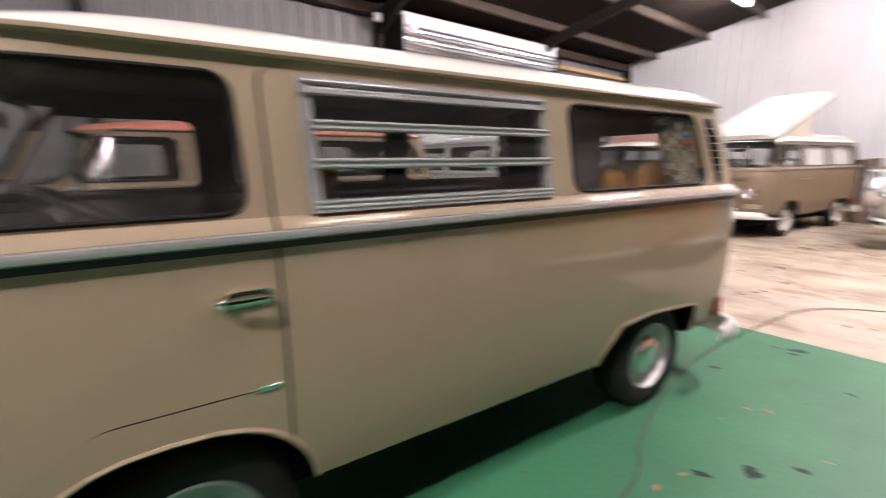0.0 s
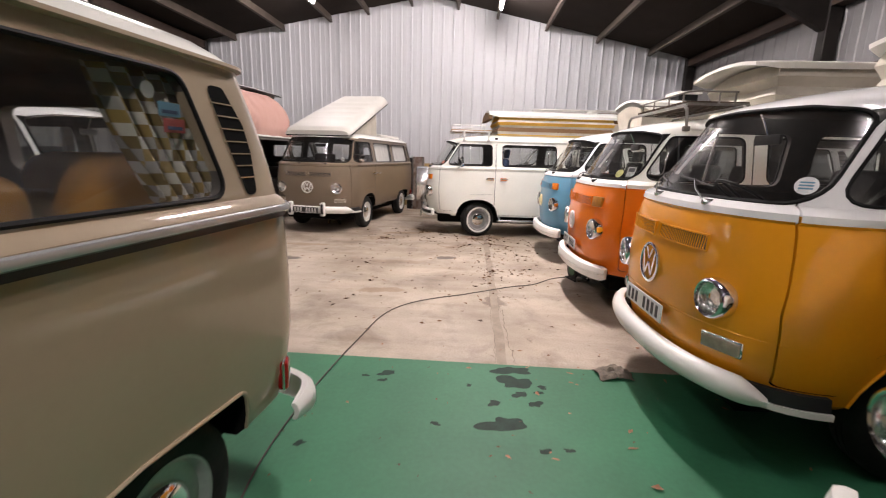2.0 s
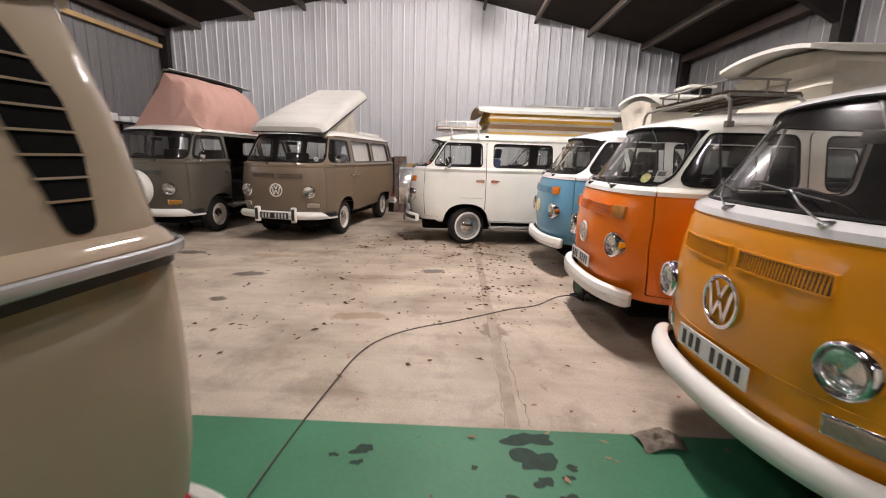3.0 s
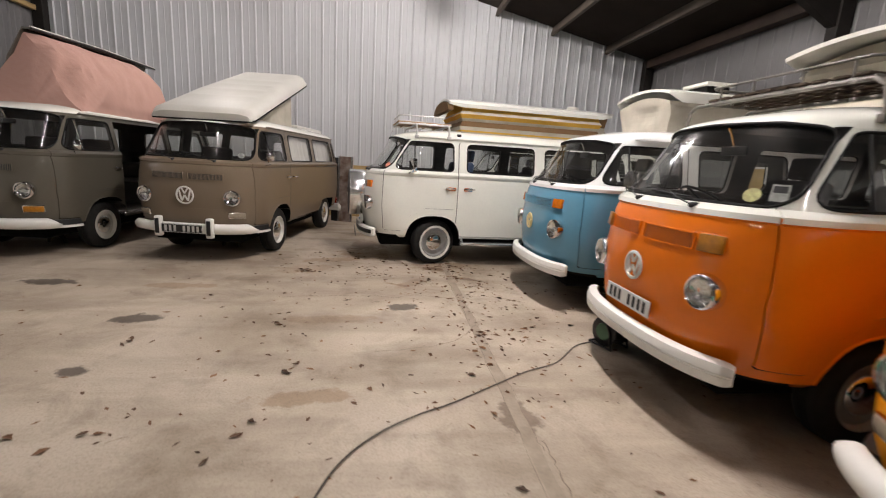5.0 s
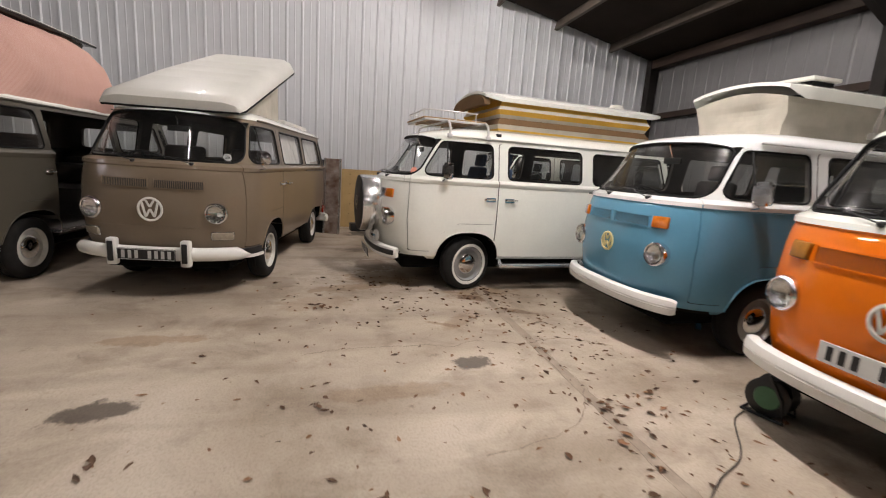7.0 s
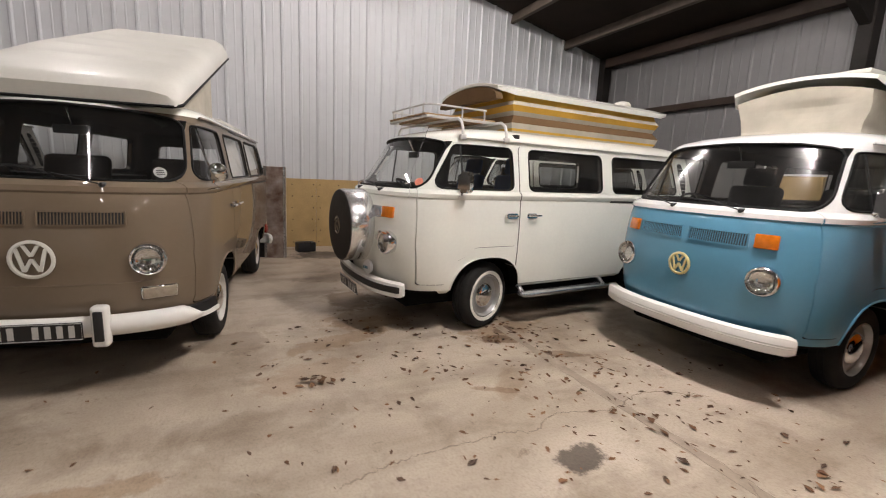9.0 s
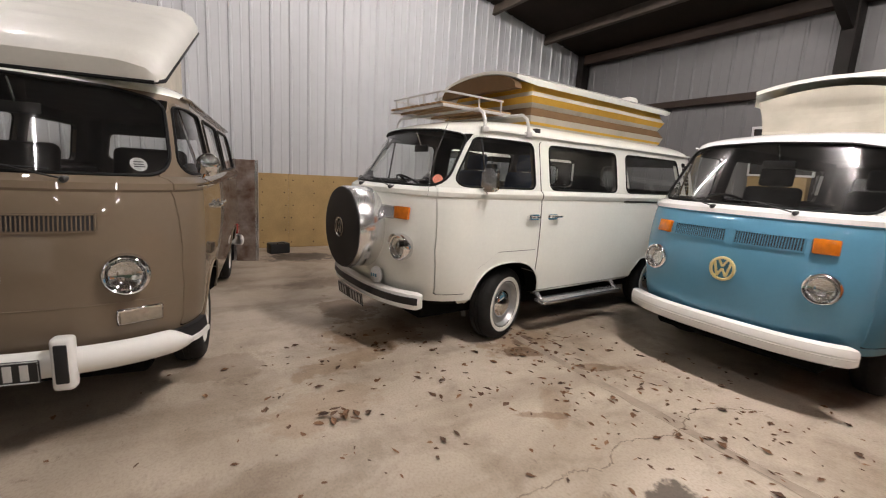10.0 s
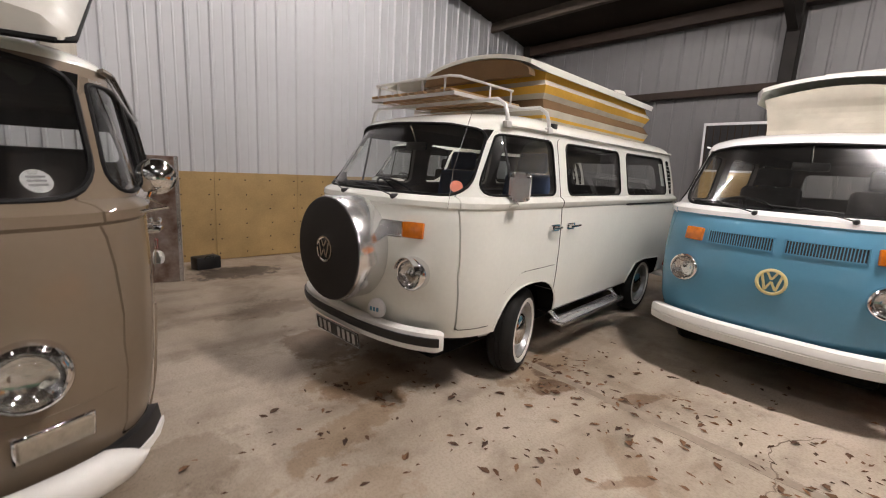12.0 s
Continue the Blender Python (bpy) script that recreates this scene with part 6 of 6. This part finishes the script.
def blot(x, y, r, mat, name, label, category, seed, z=0.0, stretch=1.0, turn=0.0):
    """A thin irregular patch lying on the floor."""
    rnd = random.Random(seed)
    bm = bmesh.new()
    ph = [rnd.uniform(0, 6.28) for _ in range(6)]
    vs = []
    for k in range(56):
        a = 2 * math.pi * k / 56
        q = r * (1 + sum(0.34 / (j + 1) ** 0.9 * math.sin((j + 2) * a + ph[j]) for j in range(6)) * 0.75)
        px, py = q * math.cos(a) * stretch, q * math.sin(a)
        vs.append(bm.verts.new((x + px * math.cos(turn) - py * math.sin(turn), y + px * math.sin(turn) + py * math.cos(turn), z)))
    bm.faces.new(vs)
    bmesh.ops.triangulate(bm, faces=bm.faces)
    ob = part(name, bm, mat, smooth=False)
    return tagged(ob, label, category, "floor stains", "structure")


WETG = material("wet_patch_on_green", (0.010, 0.042, 0.024), 0.6, var=0.45, scale=14.0, spec=0.25)
for i, (x, y, r, st, tu) in enumerate([(-0.56, 4.39, 0.085, 1.9, 0), (-0.55, 4.23, 0.10, 1.7, 0.2), (-0.66, 3.73, 0.10, 1.6, 0.1), (-0.53, 4.07, 0.045, 1.5, 0), (-0.44, 3.97, 0.04, 1.6, 0), (-0.70, 3.95, 0.04, 1.4, 0), (-0.37, 4.18, 0.03, 1.5, 0), (-0.40, 4.11, 0.025, 1.5, 0),
                                        (-1.45, 4.15, 0.03, 1.3, 0), (-1.58, 4.20, 0.025, 1.2, 0), (-1.44, 4.25, 0.05, 1.5, 0), (-0.86, 4.15, 0.02, 1.3, 0), (-1.05, 3.7, 0.025, 1.4, 0), (-0.45, 3.52, 0.03, 1.3, 0), (-0.32, 3.54, 0.025, 1.3, 0), (-1.75, 3.45, 0.03, 1.3, 0), (-1.2, 2.4, 0.05, 1.3, 1), (-1.35, 2.2, 0.035, 1.2, 0.4), (-1.1, 2.15, 0.045, 1.3, 0.2), (-1.0, 1.95, 0.035, 1.2, 0), (-1.3, 1.9, 0.05, 1.4, 0.5), (-1.05, 2.6, 0.03, 1.3, 0)]):
    blot(x, y, r * 0.74, WETG, "wet_patch", "dark wet drip on the green floor", "stain", 100 + i, 0.0055, st, tu)
# slab joint and cracks: thin dark filled lines
GROOVE = material("dirt_filled_joint", (0.285, 0.228, 0.175), 0.9, var=0.4, scale=20.0)


def crack(pts, w, name, label, seed):
    rnd = random.Random(seed)
    path = smooth_path([(x, y, 0) for x, y in pts], 14)
    bm = bmesh.new()
    prev = None
    for i, p in enumerate(path):
        j = Vector((rnd.uniform(-1, 1), rnd.uniform(-1, 1), 0)) * 0.012
        d = (path[min(i + 1, len(path) - 1)] - path[max(i - 1, 0)]).normalized()
        s = Vector((-d.y, d.x, 0)) * w * rnd.uniform(0.35, 1.2)
        q = (bm.verts.new(p + j + s + Vector((0, 0, 0.0018))), bm.verts.new(p + j - s + Vector((0, 0, 0.0018))))
        if prev:
            bm.faces.new((prev[0], prev[1], q[1], q[0]))
        prev = q
    return tagged(part(name, bm, GROOVE, smooth=False), label, "crack", kind="structure")


MORTAR = material("pale_joint_mortar", (0.395, 0.327, 0.255), 0.85, var=0.35, scale=7.0, bump=0.3, fine=50.0)
bm = bmesh.new()
rows = [(bm.verts.new((-0.655 + 0.012 * noise.noise(Vector((0, y * 2.1, 0))), y, 0.0016)), bm.verts.new((-0.575 + 0.016 * noise.noise(Vector((3, y * 2.3, 0))), y, 0.0016))) for y in (4.49 + 0.1 * k for k in range(102))]
for a, b in zip(rows, rows[1:]):
    bm.faces.new((a[0], a[1], b[1], b[0]))
tagged(part("joint_strip", bm, MORTAR, smooth=False), "pale mortar strip along the slab joint", "joint", kind="structure")
crack([(-0.66, 4.5), (-0.66, 6.0), (-0.65, 7.5), (-0.66, 9.0), (-0.66, 11.0), (-0.65, 14.7)], 0.003, "slab_joint", "dirt-filled joint between concrete slabs", 1)
crack([(-0.57, 5.6), (-0.575, 6.5), (-0.57, 7.5), (-0.575, 8.4)], 0.002, "slab_joint", "dirt-filled joint between concrete slabs", 5)
crack([(-0.52, 4.5), (-0.55, 5.2), (-0.54, 5.7)], 0.004, "slab_crack", "crumbled crack beside the slab joint", 2)
crack([(-2.5, 8.1), (-2.28, 8.17), (-1.99, 8.21), (-1.74, 8.21), (-1.54, 8.23), (-1.34, 8.17), (-1.12, 8.29), (-0.73, 8.20), (-0.3, 8.3), (0.1, 8.1)], 0.005, "slab_crack", "fine wandering crack in the concrete", 3)
crack([(-0.58, 7.43), (-0.9, 7.0), (-1.5, 6.8)], 0.004, "slab_crack", "fine wandering crack in the concrete", 4)

# fallen leaves
rnd = random.Random(7)
bm = bmesh.new()


def leaf(x, y, size, turn, z):
    n = 6
    slim = rnd.uniform(0.45, 1.1)
    sh = [(-0.5, 0.0), (-0.28, 0.24 * slim), (0.06, 0.33 * slim), (0.30, 0.16 * slim), (0.62, 0.03), (0.34, -0.20 * slim), (0.02, -0.30 * slim), (-0.26, -0.22 * slim)]
    curl = rnd.uniform(0.1, 0.9)
    c, s = math.cos(turn), math.sin(turn)
    vs = []
    for a, b in sh:
        a2, b2 = a * size * rnd.uniform(0.7, 1.2), b * size * rnd.uniform(0.55, 1.25)
        vs.append(bm.verts.new((x + a2 * c - b2 * s, y + a2 * s + b2 * c, z + 0.003 + curl * (abs(b) + 0.4 * a * a) * size)))
    mid = bm.verts.new((x, y, z + 0.003))
    for k in range(len(vs)):
        bm.faces.new((vs[k], vs[(k + 1) % len(vs)], mid))


for _ in range(680):
    q = rnd.random()
    if q < 0.45:
        x, y = rnd.gauss(-0.35, 0.5), rnd.uniform(6.0, 9.7)
    elif q < 0.75:
        x, y = rnd.gauss(-2.0, 0.9), rnd.uniform(5.2, 10.5)
    elif q < 0.9:
        x, y = rnd.gauss(-1.5, 0.6), rnd.gauss(9.6, 0.6)
    else:
        x, y = rnd.uniform(-5.0, 0.2), rnd.uniform(4.6, 10.0)
    leaf(x, y, rnd.choice((0.02, 0.025, 0.03, 0.035, 0.04, 0.045, 0.055, 0.065)), rnd.uniform(0, 6.3), 0.0)
for cx, cy, k in ((-0.60, 7.12, 14), (-0.66, 6.75, 5), (-0.63, 8.1, 8), (-0.62, 9.0, 9), (-0.20, 7.15, 8), (-2.05, 6.55, 7), (-2.35, 7.35, 7), (-3.3, 6.9, 5), (-0.35, 9.6, 12), (-1.55, 9.1, 8), (-0.1, 8.2, 8), (-1.0, 8.95, 9), (-2.9, 5.9, 5), (-0.59, 9.79, 12), (-1.96, 10.41, 9), (-1.84, 10.09, 6), (-0.85, 9.54, 12), (-0.57, 9.13, 8), (-1.72, 9.32, 4), (-2.35, 9.91, 5), (-1.45, 9.85, 5), (-0.30, 8.8, 8), (-0.72, 9.35, 8)):
    for _ in range(k):
        leaf(cx + rnd.gauss(0, 0.07), cy + rnd.gauss(0, 0.09), rnd.choice((0.03, 0.04, 0.055, 0.07)), rnd.uniform(0, 6.3), rnd.uniform(0, 0.008))
for _ in range(90):
    leaf(rnd.uniform(-1.9, 0.4), rnd.uniform(1.0, 4.45), rnd.choice((0.012, 0.015, 0.02, 0.025)), rnd.uniform(0, 6.3), 0.004)
for _ in range(14):
    leaf(-2.46 + rnd.gauss(0, 0.06), 9.18 + rnd.gauss(0, 0.045), 0.07, rnd.uniform(0, 6.3), rnd.uniform(0, 0.02))
LEAF = material("dry_leaf", (0.20, 0.095, 0.04), 0.8, var=0.3, scale=30.0)
n_, l_ = LEAF.node_tree.nodes, LEAF.node_tree.links
geo = n_.new("ShaderNodeNewGeometry")
rp = n_.new("ShaderNodeValToRGB")
rp.color_ramp.elements[0].color, rp.color_ramp.elements[1].color = (0.062, 0.036, 0.021, 1), (0.27, 0.145, 0.072, 1)
e_ = rp.color_ramp.elements.new(0.6)
e_.color = (0.145, 0.072, 0.034, 1)
l_.new(geo.outputs["Random Per Island"], rp.inputs[0])
l_.new(rp.outputs[0], n_["Principled BSDF"].inputs["Base Color"])
tagged(part("fallen_leaves", bm, LEAF, smooth=False), "dry brown leaves scattered over the floor", "leaves", kind="stuff")
bm = bmesh.new()
for _ in range(44):
    leaf(rnd.uniform(-1.7, 0.9), rnd.uniform(1.6, 4.9), rnd.choice((0.025, 0.035, 0.045, 0.055)), rnd.uniform(0, 6.3), 0.004)
PALELEAF = material("bleached_leaf", (0.46, 0.24, 0.14), 0.8, var=0.35, scale=20.0)
tagged(part("fallen_leaves", bm, PALELEAF, smooth=False), "pale tan dry leaves on the green painted floor", "leaves", kind="stuff")

# rag on the edge of the paint
bm = bmesh.new()
bmesh.ops.create_grid(bm, x_segments=18, y_segments=12, size=0.5)
for v in bm.verts:
    r2 = (v.co.x / 0.5) ** 2 + (v.co.y / 0.5) ** 2
    h = max(0, 1 - r2 * 0.55) * (0.045 + 0.05 * abs(noise.noise(v.co * 5.0))) + 0.006
    v.co = Vector((v.co.x * 0.24 + 0.02 * noise.noise(v.co * 4), v.co.y * 0.17, h))
bmesh.ops.solidify(bm, geom=bm.faces[:], thickness=0.004)
RAG = material("grimy_cotton_rag", (0.26, 0.215, 0.17), 0.95, var=0.6, scale=14.0, bump=0.4, fine=60.0)
rag = part("rag", bm, RAG, at=pose(0.17, 4.42, 0.0, 0, 0, 10))
tagged(rag, "crumpled grimy rag lying on the floor", "rag")

# foil-faced board and black box by the gable wall
FOIL = material("foil_faced_board", (0.44, 0.38, 0.34), 0.32, 0.3, var=0.8, scale=7.0, bump=0.4, fine=10.0, dark=(0.12, 0.055, 0.03))
fb = part("foil_board", box(bmesh.new(), (-0.17, -0.03, 0.0), (0.17, 0.03, 1.47), 0.006, 1), FOIL, at=pose(-2.46, 13.78, 0.005, -1.5, 0, -15))
tagged(fb, "tall foil-faced insulation board standing on end", "board")
for x in (-0.168, 0.128):
    part("foil_edge", box(bmesh.new(), (x, -0.034, 0.0), (x + 0.04, -0.028, 1.472), 0.002, 1), ALU, fb, "bright foil edge")
fb2 = part("foil_board", box(bmesh.new(), (-0.10, -0.03, 0.0), (0.10, 0.03, 1.44), 0.006, 1), BLACK, at=pose(-2.68, 13.86, 0.005, -1.5, 0, -25))
tagged(fb2, "dark board standing on end beside the foil board", "board")
bx = thing("tool_case", "small black tool case on the floor", "tool case", pose(-1.93, 14.30, 0, 0, 0, 12))
part("case_body", box(bmesh.new(), (-0.16, -0.10, 0.0), (0.16, 0.10, 0.17), 0.02, 2), BLACK, bx)
part("case_handle", tube(bmesh.new(), [(-0.06, -0.10, 0.15), (-0.05, -0.13, 0.19), (0.05, -0.13, 0.19), (0.06, -0.10, 0.15)], 0.010, 6), BLACK, bx)
# framed dark panel by the side wall
pn = thing("framed_panel", "dark ribbed panel in a pale frame against the side wall", "panel", pose(4.75, 10.2, 1.70, 0, -6, 0))
part("panel_sheet", box(bmesh.new(), (-0.012, -0.42, 0.0), (0.008, 0.42, 0.75)), BLACK, pn)
for k in range(9):
    part("panel_rib", box(bmesh.new(), (-0.020, -0.40 + 0.1 * k - 0.008, 0.02), (-0.012, -0.40 + 0.1 * k + 0.008, 0.73)), STEELW, pn)
for lo, hi in (((-0.024, -0.44, 0.72), (0.012, 0.44, 0.76)), ((-0.024, -0.44, -0.01), (0.012, 0.44, 0.02)), ((-0.024, -0.45, -0.01), (0.012, -0.42, 0.76)), ((-0.024, 0.42, -0.01), (0.012, 0.45, 0.76))):
    part("panel_frame", box(bmesh.new(), lo, hi, 0.003, 1), CASE, pn)
part("panel_stand", box(bmesh.new(), (-0.10, -0.40, -1.69), (0.12, 0.40, -0.012), 0.01, 1), PLY, pn)

# roller shutter drum on the side wall
rs = thing("roller_shutter", "ribbed grey roller shutter coil over a doorway", "roller shutter", pose(-8.62, 7.65, 4.0))
bm = bmesh.new()
prof = []
for k in range(48):
    a = 2 * math.pi * k / 48
    prof.append((0.26 + (0.012 if k % 2 else 0), a))
ribbon(bm, [[(r * math.cos(a), y, r * math.sin(a)) for r, a in prof] for y in (-2.42, 2.42)])
part("shutter_coil", bm, ALU, rs, smooth=False)
for y in (-2.45, 2.45):
    part("end_plate", box(bmesh.new(), (-0.40, y - 0.02, -0.33), (0.30, y + 0.02, 0.33), 0.01, 1), STEELD, rs)
part("shutter_hood", box(bmesh.new(), (-0.30, -2.42, 0.18), (0.22, 2.42, 0.42), 0.01, 1), CASE, rs, "white hood over the coil")
part("drive_motor", lathe(bmesh.new(), [(0.0, -0.12), (0.07, -0.12), (0.08, -0.10), (0.08, 0.08), (0.06, 0.11), (0.0, 0.12)], 18, "y", Matrix.Translation((0.25, -2.20, 0.12))), CASE, rs, "pale drive motor")
part("shutter_curtain", box(bmesh.new(), (-0.30, -2.40, -4.0), (-0.27, 2.40, 0.0)), ALU, rs)
# shelf with white boxes on the side wall
sh = thing("wall_shelf", "dark wall shelf on brackets", "shelf", pose(-8.78, 12.0, 2.06))
part("board", box(bmesh.new(), (-0.28, -0.95, -0.03), (0.25, 0.95, 0.0), 0.004, 1), STEELD, sh)
for y in (-0.8, 0.0, 0.8):
    part("bracket", box(bmesh.new(), (-0.28, y - 0.02, -0.25), (-0.24, y + 0.02, -0.03)), STEELD, sh)
for k in range(5):
    b = part("carton", box(bmesh.new(), (-0.12, -0.14, 0.0), (0.12, 0.14, 0.11 + 0.03 * (k % 3)), 0.006, 1), CASE, at=pose(-8.72, 11.3 + 0.36 * k, 2.061, 0, 0, 4 * (k % 3) - 4))
    tagged(b, "small white carton on the wall shelf", "carton", "cartons on the shelf")
# small lamp on the side wall column
wl = thing("wall_lamp", "small white cylindrical lamp on a steel column", "wall lamp", pose(-8.72, 4.86, 4.22))
part("lamp_body", lathe(bmesh.new(), [(0.0, 0.16), (0.07, 0.15), (0.08, 0.13), (0.08, 0.02), (0.07, 0.0), (0.0, -0.01)], 20, "z"), CASE, wl)
part("lamp_arm", tube(bmesh.new(), [(0.0, 0.0, 0.13), (-0.06, 0.08, 0.15), (-0.10, 0.14, 0.15)], 0.015, 8), STEELD, wl)
